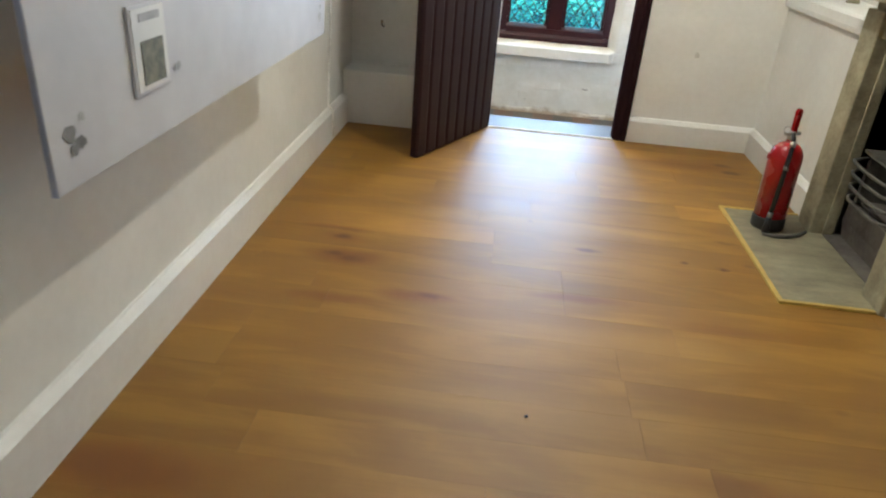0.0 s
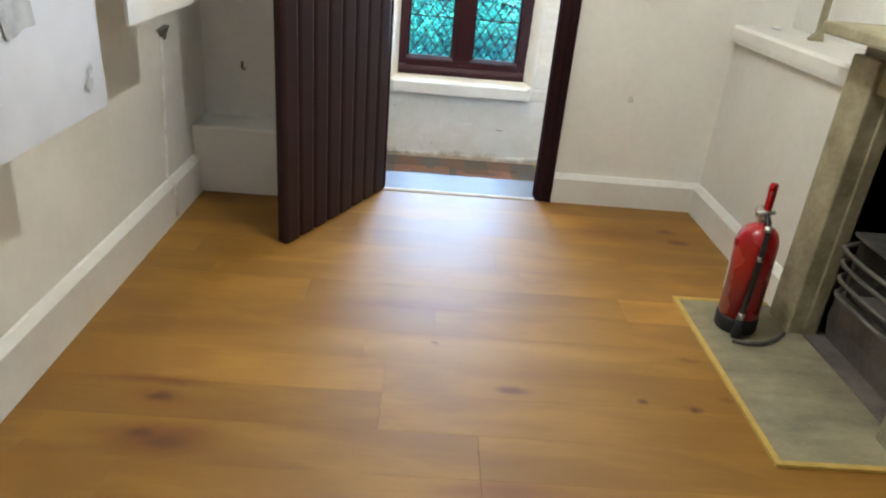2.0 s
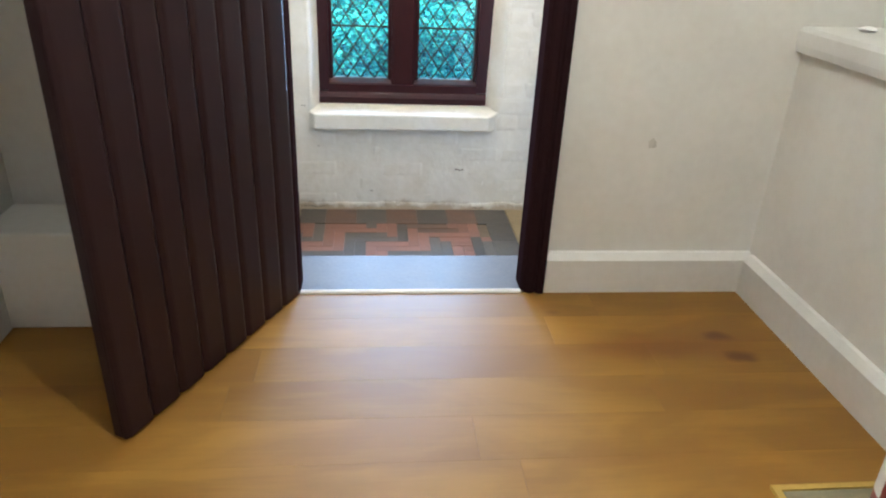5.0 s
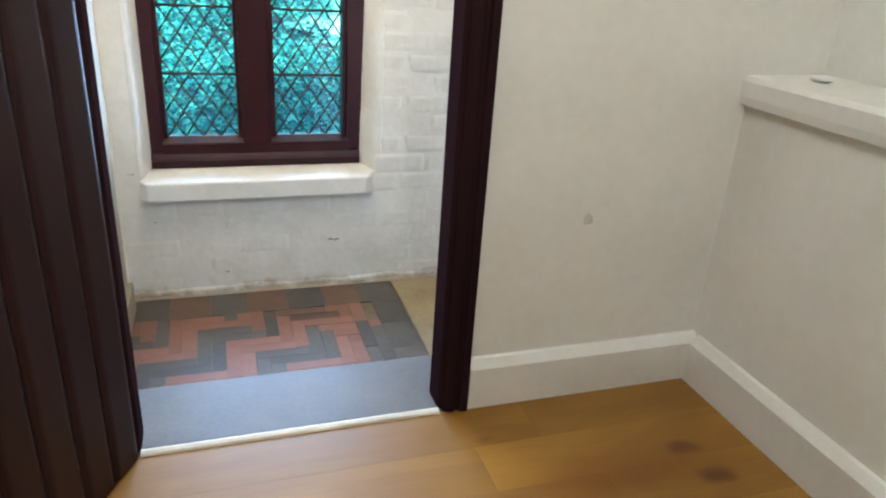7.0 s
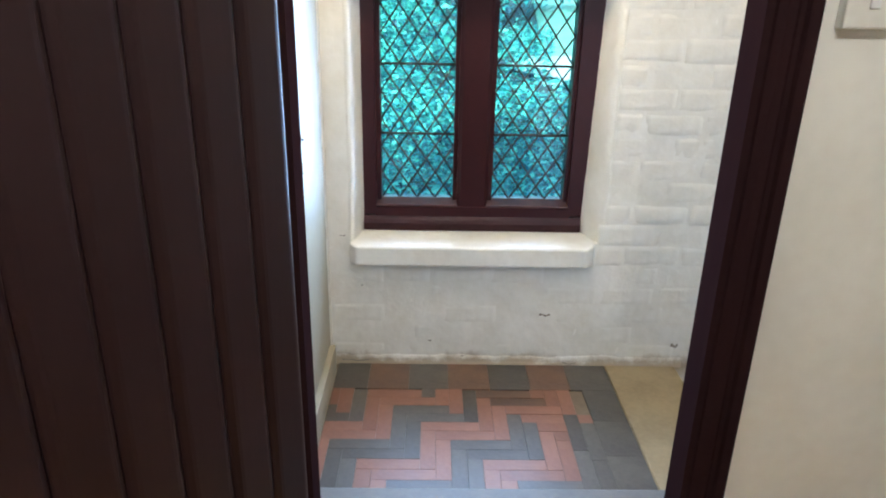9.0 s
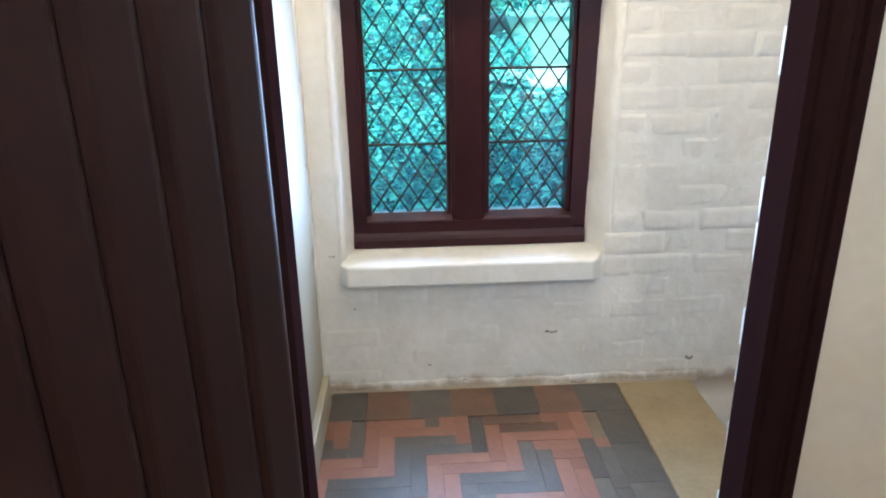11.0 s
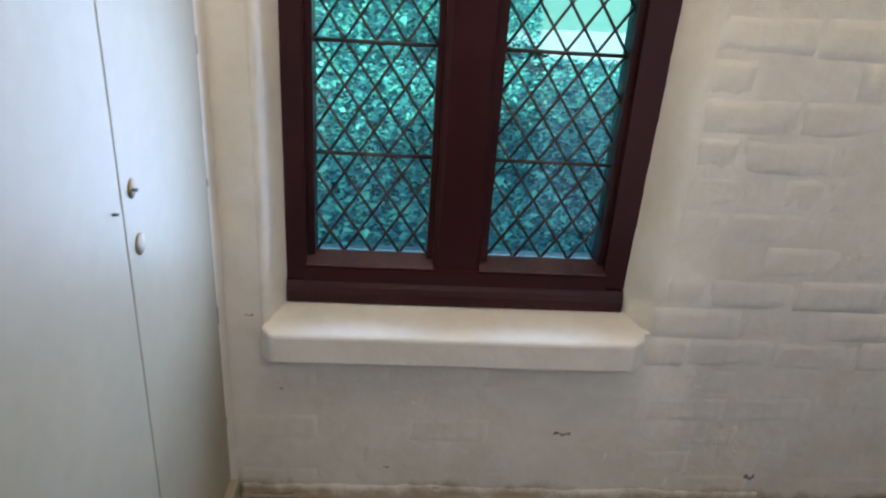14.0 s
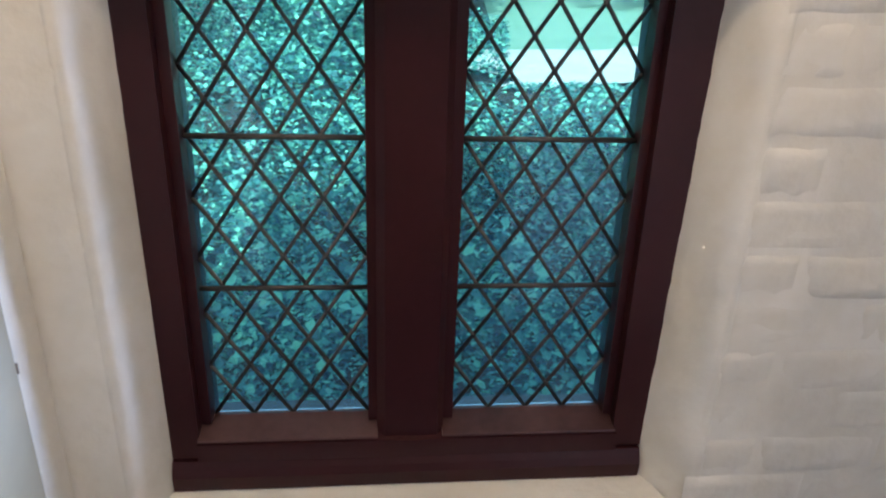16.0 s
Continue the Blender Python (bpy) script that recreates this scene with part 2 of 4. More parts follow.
    for colour, marks in ((SAP, ((0.66, 3.02, 0.5, 0.09, 0.3), (0.80, 2.15, 0.6, 0.10, 0.25), (0.10, 3.03, 0.3, 0.07, 0.3), (0.35, 1.75, 0.7, 0.1, 0.2))),
                          # the oval at (-0.45, 3.95) puts the open door's shade into the planks
                          (STREAK_OR_SHADE, ((-0.27, 2.51, 0.16, 0.07, 0.8), (-0.33, 2.68, 0.14, 0.05, 0.6), (-0.36, 2.76, 0.20, 0.03, 0.8), (0.03, 2.29, 0.16, 0.055, 0.8), (-0.24, 2.21, 0.22, 0.04, 0.7), (0.60, 2.40, 0.22, 0.035, 0.75), (-0.55, 1.33, 0.30, 0.11, 0.9), (-0.30, 2.54, 0.22, 0.06, 0.5), (1.35, 4.08, 0.40, 0.10, 0.7), (-0.45, 3.95, 0.3, 0.1, 0.3), (1.15, 2.30, 0.3, 0.05, 0.5), (0.35, 3.28, 0.3, 0.06, 0.4), (0.95, 1.55, 0.35, 0.05, 0.45))),
                          (KNOT, ((-0.332, 2.680, 0.050, 0.022, 0.9), (-0.26, 2.500, 0.060, 0.030, 0.6), (-0.32, 2.535, 0.05, 0.022, 0.7), (0.673, 2.812, 0.060, 0.022, 0.65), (1.076, 2.798, 0.028, 0.018, 0.8), (1.226, 2.777, 0.022, 0.020, 0.9), (1.302, 3.044, 0.05, 0.02, 0.5), (1.542, 4.13, 0.055, 0.03, 0.75), (1.568, 4.017, 0.06, 0.03, 0.8), (0.44, 3.05, 0.02, 0.014, 0.5), (0.08, 2.30, 0.05, 0.02, 0.5)))):
        for kx, ky, hx, hy, depth in marks:
            off_centre = n.new("ShaderNodeVectorMath")
            off_centre.operation = 'SUBTRACT'
            l.new(wob.outputs[0], off_centre.inputs[0])
            off_centre.inputs[1].default_value = (kx + 0.05, ky + 0.025, 0.0)
            oval = n.new("ShaderNodeVectorMath")
            oval.operation = 'MULTIPLY'
            l.new(off_centre.outputs[0], oval.inputs[0])
            oval.inputs[1].default_value = (1 / hx, 1 / hy, 0.0)
            dist = n.new("ShaderNodeVectorMath")
            dist.operation = 'LENGTH'
            l.new(oval.outputs[0], dist.inputs[0])
            fall = n.new("ShaderNodeMapRange")
            fall.interpolation_type = 'SMOOTHSTEP'
            fall.inputs[1].default_value, fall.inputs[2].default_value, fall.inputs[3].default_value, fall.inputs[4].default_value = 0.15, 1.25, depth, 0.0
            l.new(dist.outputs["Value"], fall.inputs[0])
            dk = n.new("ShaderNodeMix")
            dk.data_type = 'RGBA'
            l.new(fall.outputs[0], dk.inputs["Factor"])
            l.new(last, dk.inputs["A"])
            dk.inputs["B"].default_value = colour
            last = dk.outputs["Result"]
    hsv = n.new("ShaderNodeHueSaturation")
    mr = n.new("ShaderNodeMapRange")
    mr.inputs[3].default_value, mr.inputs[4].default_value = 0.91 * tone, 1.08 * tone
    l.new(info.outputs["Random"], mr.inputs[0])
    l.new(mr.outputs[0], hsv.inputs["Value"])
    l.new(last, hsv.inputs["Color"])
    l.new(hsv.outputs[0], b.inputs["Base Color"])
    b.inputs["Specular IOR Level"].default_value = 0.5
    rr = n.new("ShaderNodeMapRange")
    rr.inputs[3].default_value, rr.inputs[4].default_value = 0.44, 0.58
    l.new(grain.outputs[0], rr.inputs[0])
    l.new(rr.outputs[0], b.inputs["Roughness"])
    bp = n.new("ShaderNodeBump")
    bp.inputs["Strength"].default_value, bp.inputs["Distance"].default_value = 0.06, 0.004
    l.new(mix.outputs[0], bp.inputs["Height"])
    l.new(bp.outputs[0], b.inputs["Normal"])
    return m


M_WOOD, M_WOODPALE = wood_material("oak_floor_plank", 1.0), wood_material("pale_oak_floor_plank", 1.2)


def glass_material():
    m = bpy.data.materials.new("old_window_glass")
    m.use_nodes = True
    n, l = m.node_tree.nodes, m.node_tree.links
    n.remove(n["Principled BSDF"])
    tr = n.new("ShaderNodeBsdfTransparent")
    tr.inputs[0].default_value = (0.66, 0.97, 1.0, 1)
    gl = n.new("ShaderNodeBsdfGlossy")
    gl.inputs["Roughness"].default_value = 0.06
    fr = n.new("ShaderNodeFresnel")
    fr.inputs["IOR"].default_value = 1.5
    mx = n.new("ShaderNodeMixShader")
    l.new(fr.outputs[0], mx.inputs[0])
    l.new(tr.outputs[0], mx.inputs[1])
    l.new(gl.outputs[0], mx.inputs[2])
    # a blue translucent layer puts the hazy daylight into the panes
    veil = n.new("ShaderNodeBsdfTranslucent")
    veil.inputs[0].default_value = (0.28, 0.66, 1.0, 1)
    film = n.new("ShaderNodeMixShader")
    film.inputs[0].default_value = 0.065
    l.new(mx.outputs[0], film.inputs[1])
    l.new(veil.outputs[0], film.inputs[2])
    l.new(film.outputs[0], n["Material Output"].inputs[0])
    return m


def leaf_material():
    m = bpy.data.materials.new("garden_leaf")
    m.use_nodes = True
    n, l = m.node_tree.nodes, m.node_tree.links
    b = n["Principled BSDF"]
    geo = n.new("ShaderNodeNewGeometry")
    ramp = n.new("ShaderNodeValToRGB")
    e = ramp.color_ramp.elements
    e[0].color, e[1].color = (0.003, 0.028, 0.050, 1), (0.26, 0.82, 0.56, 1)
    e.new(0.55).color = (0.050, 0.310, 0.280, 1)
    l.new(geo.outputs["Random Per Island"], ramp.inputs[0])
    l.new(ramp.outputs[0], b.inputs["Base Color"])
    b.inputs["Roughness"].default_value = 0.6
    through_leaf = n.new("ShaderNodeBsdfTranslucent")
    l.new(ramp.outputs[0], through_leaf.inputs[0])
    both = n.new("ShaderNodeMixShader")
    both.inputs[0].default_value = 0.35
    l.new(b.outputs[0], both.inputs[1])
    l.new(through_leaf.outputs[0], both.inputs[2])
    l.new(both.outputs[0], n["Material Output"].inputs[0])
    return m


M_GLASS, M_LEAF = glass_material(), leaf_material()


# ---- building helpers ----
def bm_box(x0, x1, y0, y1, z0, z1, bevel=0.0, bm=None, segments=2):
    own = bmesh.new()
    bmesh.ops.create_cube(own, size=1)
    for v in own.verts:
        v.co = Vector(((x0 + x1) / 2 + v.co.x * (x1 - x0), (y0 + y1) / 2 + v.co.y * (y1 - y0), (z0 + z1) / 2 + v.co.z * (z1 - z0)))
    if bevel:
        bmesh.ops.bevel(own, geom=own.edges[:], offset=bevel, segments=segments, affect='EDGES', profile=0.5)
    if bm is None:
        return own
    merge(bm, own)
    return bm


def merge(bm, other):
    table = {}
    for v in other.verts:
        table[v] = bm.verts.new(v.co)
    for f in other.faces:
        nf = bm.faces.new([table[v] for v in f.verts])
        nf.smooth = f.smooth
    other.free()


def bm_boxes(rows):
    bm = bmesh.new()
    for r in rows:
        bm_box(*r, bm=bm)
    return bm


def bm_prism(outline, axis, a, b):
    """Extrude a closed 2D outline along an axis; the outline takes the other two axes in order."""
    bm = bmesh.new()
    rings = []
    for c in (a, b):
        ring = []
        for u, v in outline:
            p = {"x": (c, u, v), "y": (u, c, v), "z": (u, v, c)}[axis]
            ring.append(bm.verts.new(p))
        rings.append(ring)
    k = len(outline)
    for i in range(k):
        bm.faces.new((rings[0][i], rings[0][(i + 1) % k], rings[1][(i + 1) % k], rings[1][i]))
    bm.faces.new(rings[0])
    bm.faces.new(rings[1])
    bmesh.ops.recalc_face_normals(bm, faces=bm.faces[:])
    return bm


def bm_lathe(profile, steps=28, cx=0.0, cy=0.0):
    """Turn (radius, height) pairs about the z axis."""
    bm = bmesh.new()
    rings = []
    for r, z in profile:
        if r < 1e-5:
            rings.append([bm.verts.new((cx, cy, z))])
        else:
            rings.append([bm.verts.new((cx + r * math.cos(2 * math.pi * i / steps), cy + r * math.sin(2 * math.pi * i / steps), z)) for i in range(steps)])
    for a, b in zip(rings, rings[1:]):
        for i in range(steps):
            j = (i + 1) % steps
            q = [a[i % len(a)], a[j % len(a)], b[j % len(b)], b[i % len(b)]]
            q = list(dict.fromkeys(q))
            if len(q) > 2:
                f = bm.faces.new(q)
                f.smooth = True
    bmesh.ops.recalc_face_normals(bm, faces=bm.faces[:])
    return bm


def bm_tube(points, radius, steps=8, bm=None):
    """A round bar along a line of points."""
    bm = bm or bmesh.new()
    pts = [Vector(p) for p in points]
    rings = []
    for i, p in enumerate(pts):
        d = (pts[min(i + 1, len(pts) - 1)] - pts[max(i - 1, 0)]).normalized()
        side = d.cross(Vector((0, 0, 1)) if abs(d.z) < 0.9 else Vector((1, 0, 0))).normalized()
        up = d.cross(side)
        rings.append([bm.verts.new(p + radius * (math.cos(2 * math.pi * k / steps) * side + math.sin(2 * math.pi * k / steps) * up)) for k in range(steps)])
    for a, b in zip(rings, rings[1:]):
        for k in range(steps):
            f = bm.faces.new((a[k], a[(k + 1) % steps], b[(k + 1) % steps], b[k]))
            f.smooth = True
    bm.faces.new(rings[0])
    bm.faces.new(rings[-1])
    bmesh.ops.recalc_face_normals(bm, faces=bm.faces[:])
    return bm


def to_mesh(name, bm, mat):
    me = bpy.data.meshes.new(name)
    bmesh.ops.recalc_face_normals(bm, faces=bm.faces[:])
    bm.to_mesh(me)
    bm.free()
    me.materials.append(mat)
    return me


def thing(name, bm, mat, label, category, group="", kind=""):
    return tagged(new(name, to_mesh(name, bm, mat)), label, category, group, kind)


def part(name, bm, mat, parent, label=""):
    ob = new(name, to_mesh(name, bm, mat))
    ob.parent = parent
    return tagged(ob, label)


def holder(name, place, label, category, group=""):
    ob = new(name)
    ob.empty_display_size = 0.05
    ob.location = place
    return tagged(ob, label, category, group)


def under(name, bm, mat, parent, label=""):
    """A part whose mesh is in world metres, under a parent that stands away from the origin."""
    ob = part(name, bm, mat, parent, label)
    ob.matrix_parent_inverse = parent.matrix_basis.inverted()
    return ob


# ---- plan ----
WL, WR, WN, WS = -0.715, 1.785, 4.46, -2.2      # room's wall faces
CEIL = 2.55
PORCH_Y0, WIN_Y, TILE_Z = 4.64, 5.785, -0.245
PL, PR = 0.006, 2.3                             # porch side walls
REC = 2.03                                      # recessed upper wall above the ledge
DX0, DX1, DTOP = 0.095, 1.022, 2.06             # hole for the door frame

# ---- large structure ----
floor = thing("floor", bm_boxes([(WL - 0.1, WR + 0.3, WS - 0.1, 4.435, -0.08, -0.012)]), M_SOIL, "oak plank floor laid across the room", "floor", kind="structure")
thing("wall_west", bm_boxes([(WL - 0.2, WL, WS - 0.2, PORCH_Y0, -0.3, CEIL)]), M_WALL, "white painted plaster wall behind the display panels", "wall", kind="structure")
thing("wall_south", bm_boxes([(WL, 2.6, WS - 0.2, WS, -0.3, CEIL)]), M_WALL, "plain white plaster wall", "wall", kind="structure")
FY0, FY1, FTOP = 2.70, 3.27, 0.885              # fireplace opening
thing("wall_east", bm_boxes([
    (WR, 2.6, WS, FY0, -0.3, 0.88), (WR, 2.6, FY1, WN, -0.3, 0.88), (2.32, 2.6, FY0, FY1, -0.3, 0.88),
    (REC, 2.6, WS, WN, 0.88, CEIL)]), M_WALL, "white plaster wall thickened below a ledge, beside the fireplace", "wall", kind="structure")
thing("wall_north", bm_boxes([
    (WL, DX0, WN, PORCH_Y0, -0.3, CEIL), (DX1, 2.6, WN, PORCH_Y0, -0.3, CEIL), (DX0, DX1, WN, PORCH_Y0, DTOP, CEIL)]),
    M_WALL, "white plaster wall with the doorway to the porch", "wall", kind="structure")
thing("ceiling", bm_boxes([(WL - 0.2, 2.6, WS - 0.2, PORCH_Y0, CEIL, CEIL + 0.25)]), M_CEIL, "plain white ceiling", "ceiling", kind="structure")

# porch
WX0, WX1, WZ0, WZ1 = 0.098, 1.084, 0.29, 1.265  # window opening
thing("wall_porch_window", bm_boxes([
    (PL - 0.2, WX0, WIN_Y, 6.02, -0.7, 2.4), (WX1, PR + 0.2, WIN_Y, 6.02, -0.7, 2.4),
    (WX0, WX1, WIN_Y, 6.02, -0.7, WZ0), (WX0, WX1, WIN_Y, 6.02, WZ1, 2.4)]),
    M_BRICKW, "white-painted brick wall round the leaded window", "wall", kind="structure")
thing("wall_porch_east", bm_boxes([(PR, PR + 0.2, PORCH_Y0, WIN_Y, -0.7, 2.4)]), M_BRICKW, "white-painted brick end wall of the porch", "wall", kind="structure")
thing("wall_porch_west", bm_boxes([(PL - 0.2, PL - 0.02, PORCH_Y0, WIN_Y, -0.7, 2.4)]), M_WALL, "white wall behind the porch cupboard", "wall", kind="structure")
thing("ceiling_porch", bm_boxes([(PL - 0.2, PR + 0.2, PORCH_Y0, 6.02, 2.4, 2.6)]), M_CEIL, "plain white porch ceiling", "ceiling", kind="structure")
step = thing("doorstep", bm_box(PL, 1.6, WN - 0.005, 4.735, -0.4, -0.002, 0.008), M_SLAB, "smooth grey concrete doorstep slab in the doorway", "step", kind="structure")
thing("threshold_strip", bm_prism([(4.425, 0.0), (4.428, 0.006), (4.438, 0.009), (4.448, 0.006), (4.451, 0.0)], "x", 0.17, 0.946), M_STRIP, "pale metal threshold strip between floor and doorstep", "trim", kind="structure")
porch_floor = thing("porch_floor", bm_boxes([(PL, 1.43, 4.735, WIN_Y, -0.5, TILE_Z - 0.006)]), M_GROUT, "porch floor of red and blue-black tiles laid in zigzags", "floor", kind="structure")
thing("concrete_strip", bm_box(1.138, 1.43, 4.74, 5.77, TILE_Z - 0.02, TILE_Z + 0.002, 0.006), M_TAN, "plain tan concrete strip beside the tiles", "floor", kind="structure")
thing("pit_floor", bm_boxes([(1.43, PR, PORCH_Y0, WIN_Y, -0.6, -0.50)]), M_RUBBLE, "low dirt floor beyond the concrete strip", "floor", kind="structure")

# skirting boards
def skirting(name, outline, axis, a, b, label):
    return thing(name, bm_prism(outline, axis, a, b), M_SHELF, label, "skirting", kind="structure")

SK = [(0.0, 0.0), (0.034, 0.0), (0.034, 0.128), (0.012, 0.150), (0.0, 0.152)]
SKL = [(0.0, 0.0), (0.030, 0.0), (0.030, 0.158), (0.010, 0.182), (0.0, 0.184)]
skirting("baseboard_west", [(WL + u, v) for u, v in SKL], "y", WS, 4.225, "tall white painted skirting along the wall")
skirting("baseboard_north", [(WN - u, v) for u, v in SK], "x", 1.03, WR, "white painted skirting beside the doorway")
skirting("baseboard_east", [(WR - u, v) for u, v in SK], "y", 3.41, WN - 0.034, "white painted skirting beside the fireplace")
skirting("baseboard_east", [(WR - u, v) for u, v in SK], "y", WS, 2.533, "white painted skirting beside the fireplace")
# boxed-in low ledge behind the door, and the wall ledge
thing("boxed_ledge", bm_box(WL, DX0 - 0.02, 4.225, WN, 0, 0.322, 0.008), M_SHELF, "white boxed-in ledge in the corner behind the open door", "ledge", kind="structure")
thing("wall_ledge", bm_prism([(WR - 0.022, 0.862), (WR - 0.026, 0.885), (WR - 0.026, 0.925), (WR - 0.016, 0.938), (REC, 0.942), (REC, 0.862)], "y", 3.41, WN), M_SHELF, "white painted ledge with a rounded nose above the wall", "ledge", kind="structure")
thing("wall_ledge", bm_prism([(WR - 0.022, 0.862), (WR - 0.026, 0.885), (WR - 0.026, 0.925), (WR - 0.016, 0.938), (REC, 0.942), (REC, 0.862)], "y", WS, 2.54), M_SHELF, "white painted ledge with a rounded nose above the wall", "ledge", kind="structure")


# ---- door frame and door ----
def door_frame():
    f = thing("door_frame", bm_boxes([(DX0, DX1, 4.43, 4.53, 1.985, DTOP)]), M_FRAME, "dark maroon moulded wooden door frame", "door frame", kind="structure")
    right = [(0.947, 4.530), (0.947, 4.452), (0.958, 4.446), (0.958, 4.434), (0.970, 4.426), (0.984, 4.424), (0.992, 4.430), (1.000, 4.430), (1.004, 4.420), (1.020, 4.418), (1.026, 4.424), (1.026, 4.530)]
    part("jamb", bm_prism(right, "z", 0, 1.985), M_FRAME, f)
    mid = (0.947 + 0.17) / 2
    part("jamb", bm_prism([(2 * mid - u, v) for u, v in right], "z", 0, 1.985), M_FRAME, f)
    return f


door_frame()


def door():
    hinge, tip = Vector((0.165, 4.43)), Vector((-0.186, 3.700))
    d = holder("door_1", (hinge.x, hinge.y, 0.0), "dark maroon boarded wooden door standing open into the room", "door")
    d["kind"] = "structure"
    along = (tip - hinge).normalized()
    d.rotation_euler = (0, 0, math.atan2(along.y, along.x))
    width, count = (tip - hinge).length, 8
    # local x runs from the hinge to the free edge, local +y is the boarded side
    part("leaf_core", bm_box(0, width, -0.034, -0.006, 0.008, 1.975, 0.002), M_DOOR, d)
    w = width / count
    outline = [(0.001, -0.006), (0.001, -0.002), (0.004, 0.001), (0.013, 0.006), (0.020, 0.007), (w - 0.020, 0.007), (w - 0.013, 0.006), (w - 0.004, 0.001), (w - 0.001, -0.002), (w - 0.001, -0.006)]
    me = to_mesh("board", bm_prism(outline, "z", 0.006, 1.976), M_DOOR)
    for i in range(count):
        b = new("board", me)
        b.parent = d
        b.location = (i * w, 0, 0)
    return d


door()

# ---- window ----
FX0, FX1, FZ0, FZ1 = 0.146, 1.004, 0.320, 1.258
GLASS = ((0.214, 0.494), (0.648, 0.934))
GZ0, GZ1 = 0.425, 1.192
BARS = (0.683, 0.944)
GY = 5.933


def window():
    w = thing("window_1", bm_boxes([
        (FX0, GLASS[0][0] - 0.018, 5.876, 5.97, FZ0 + 0.05, FZ1), (GLASS[1][1] + 0.015, FX1 + 0.022, 5.876, 5.97, FZ0 + 0.05, FZ1)]),
        M_WIN, "maroon two-light casement window with diamond leaded panes", "window", kind="structure")
    part("mullion", bm_prism([(GLASS[0][1] + 0.0155, 5.97), (GLASS[0][1] + 0.0155, 5.890), (GLASS[0][1] + 0.030, 5.878), (GLASS[1][0] - 0.030, 5.878), (GLASS[1][0] - 0.0185, 5.890), (GLASS[1][0] - 0.0185, 5.97)], "z", FZ0 + 0.05, FZ1), M_WIN, w)
    part("bottom_rail", bm_prism([(5.868, FZ0 + 0.046), (5.868, FZ0 + 0.082), (5.89, FZ0 + 0.088), (5.97, FZ0 + 0.088), (5.97, FZ0 + 0.046)], "x", GLASS[0][0] - 0.022, GLASS[1][1] + 0.022), M_WIN, w)
    part("top_rail", bm_box(GLASS[0][0] - 0.022, GLASS[1][1] + 0.022, 5.870, 5.97, GZ1 + 0.017, FZ1 - 0.001, 0.003), M_WIN, w)
    part("cill_board", bm_prism([(5.862, FZ0 - 0.011), (5.859, FZ0 + 0.018), (5.864, FZ0 + 0.032), (5.871, FZ0 + 0.046), (5.97, FZ0 + 0.046), (5.97, FZ0 - 0.011)], "x", FX0, FX1), M_WIN, w)
    for x0, x1 in GLASS:
        light = part("casement", bm_boxes([(x0 - 0.02, x0, 5.90, 5.965, GZ0, GZ1), (x1, x1 + 0.017, 5.90, 5.965, GZ0, GZ1), (x0 - 0.02, x1 + 0.017, 5.90, 5.965, GZ1, GZ1 + 0.019)]), M_WIN, w)
        part("bottom_bead", bm_prism([(5.869, GZ0 - 0.018), (5.870, GZ0 - 0.014), (5.925, GZ0 + 0.002), (5.965, GZ0 + 0.002), (5.965, GZ0 - 0.016)], "x", x0 - 0.02, x1 + 0.017), M_BEAD, light, "bottom glazing bead, coloured paler for the light it catches")
        pane = part("pane", bm_box(x0, x1, GY, GY + 0.003, GZ0 + 0.003, GZ1), M_GLASS, light, "clear old glass pane")
        pane.visible_shadow = False
        bm = bmesh.new()
        # diamond lattice of lead strips
        pw, ph = (x1 - x0) / 4.0, (BARS[1] - BARS[0]) / 2.5
        slope = ph / pw
        k = -30
        while k < 30:
            for s in (1, -1):
                c = GZ0 + k * ph
                pts = []
                for x in (x0, x1):
                    pts.append((x, c + s * slope * (x - x0)))
                (xa, za), (xb, zb) = pts
                lo, hi = GZ0 + 0.003, GZ1
                def clip(xa, za, xb, zb):
                    ta, tb = 0.0, 1.0
                    dz = zb - za
                    for lim, sign in ((lo, 1), (hi, -1)):
                        fa, fb = sign * (za - lim), sign * (zb - lim)
                        if fa < 0 and fb < 0:
                            return None
                        if fa < 0:
                            ta = max(ta, fa / (fa - fb))
                        if fb < 0:
                            tb = min(tb, fa / (fa - fb))
                    if tb - ta < 0.02:
                        return None
                    return (xa + ta * (xb - xa), za + ta * dz, xa + tb * (xb - xa), za + tb * dz)
                r = clip(xa, za, xb, zb)
                if r:
                    bm_tube([(r[0], GY - 0.002, r[1]), (r[2], GY - 0.002, r[3])], 0.0036, 6, bm)
            k += 1
        # solder knots where the strips cross
        for r in range(-2, 2 * int((GZ1 - GZ0) / ph) + 4):
            for c in range(9):
                if (r + c) % 2 == 0:
                    x, z = x0 + c * pw / 2, GZ0 + r * ph / 2
                    if GZ0 + 0.006 < z < GZ1 - 0.004 and x0 + 0.002 < x < x1 - 0.002:
                        knot = bmesh.new()
                        bmesh.ops.create_icosphere(knot, subdivisions=1, radius=0.0062)
                        for v in knot.verts:
                            v.co = Vector((x + v.co.x, GY - 0.003 + v.co.y * 0.7, z + v.co.z))
                        merge(bm, knot)
        part("lead_lattice", bm, M_LEAD, light, "dull lead diamond lattice")
        for z in BARS:
            part("saddle_bar", bm_tube([(x0 - 0.004, GY - 0.010, z), (x1 + 0.004, GY - 0.010, z)], 0.0048, 8), M_LEAD, light, "thin iron saddle bar")
    return w


window()
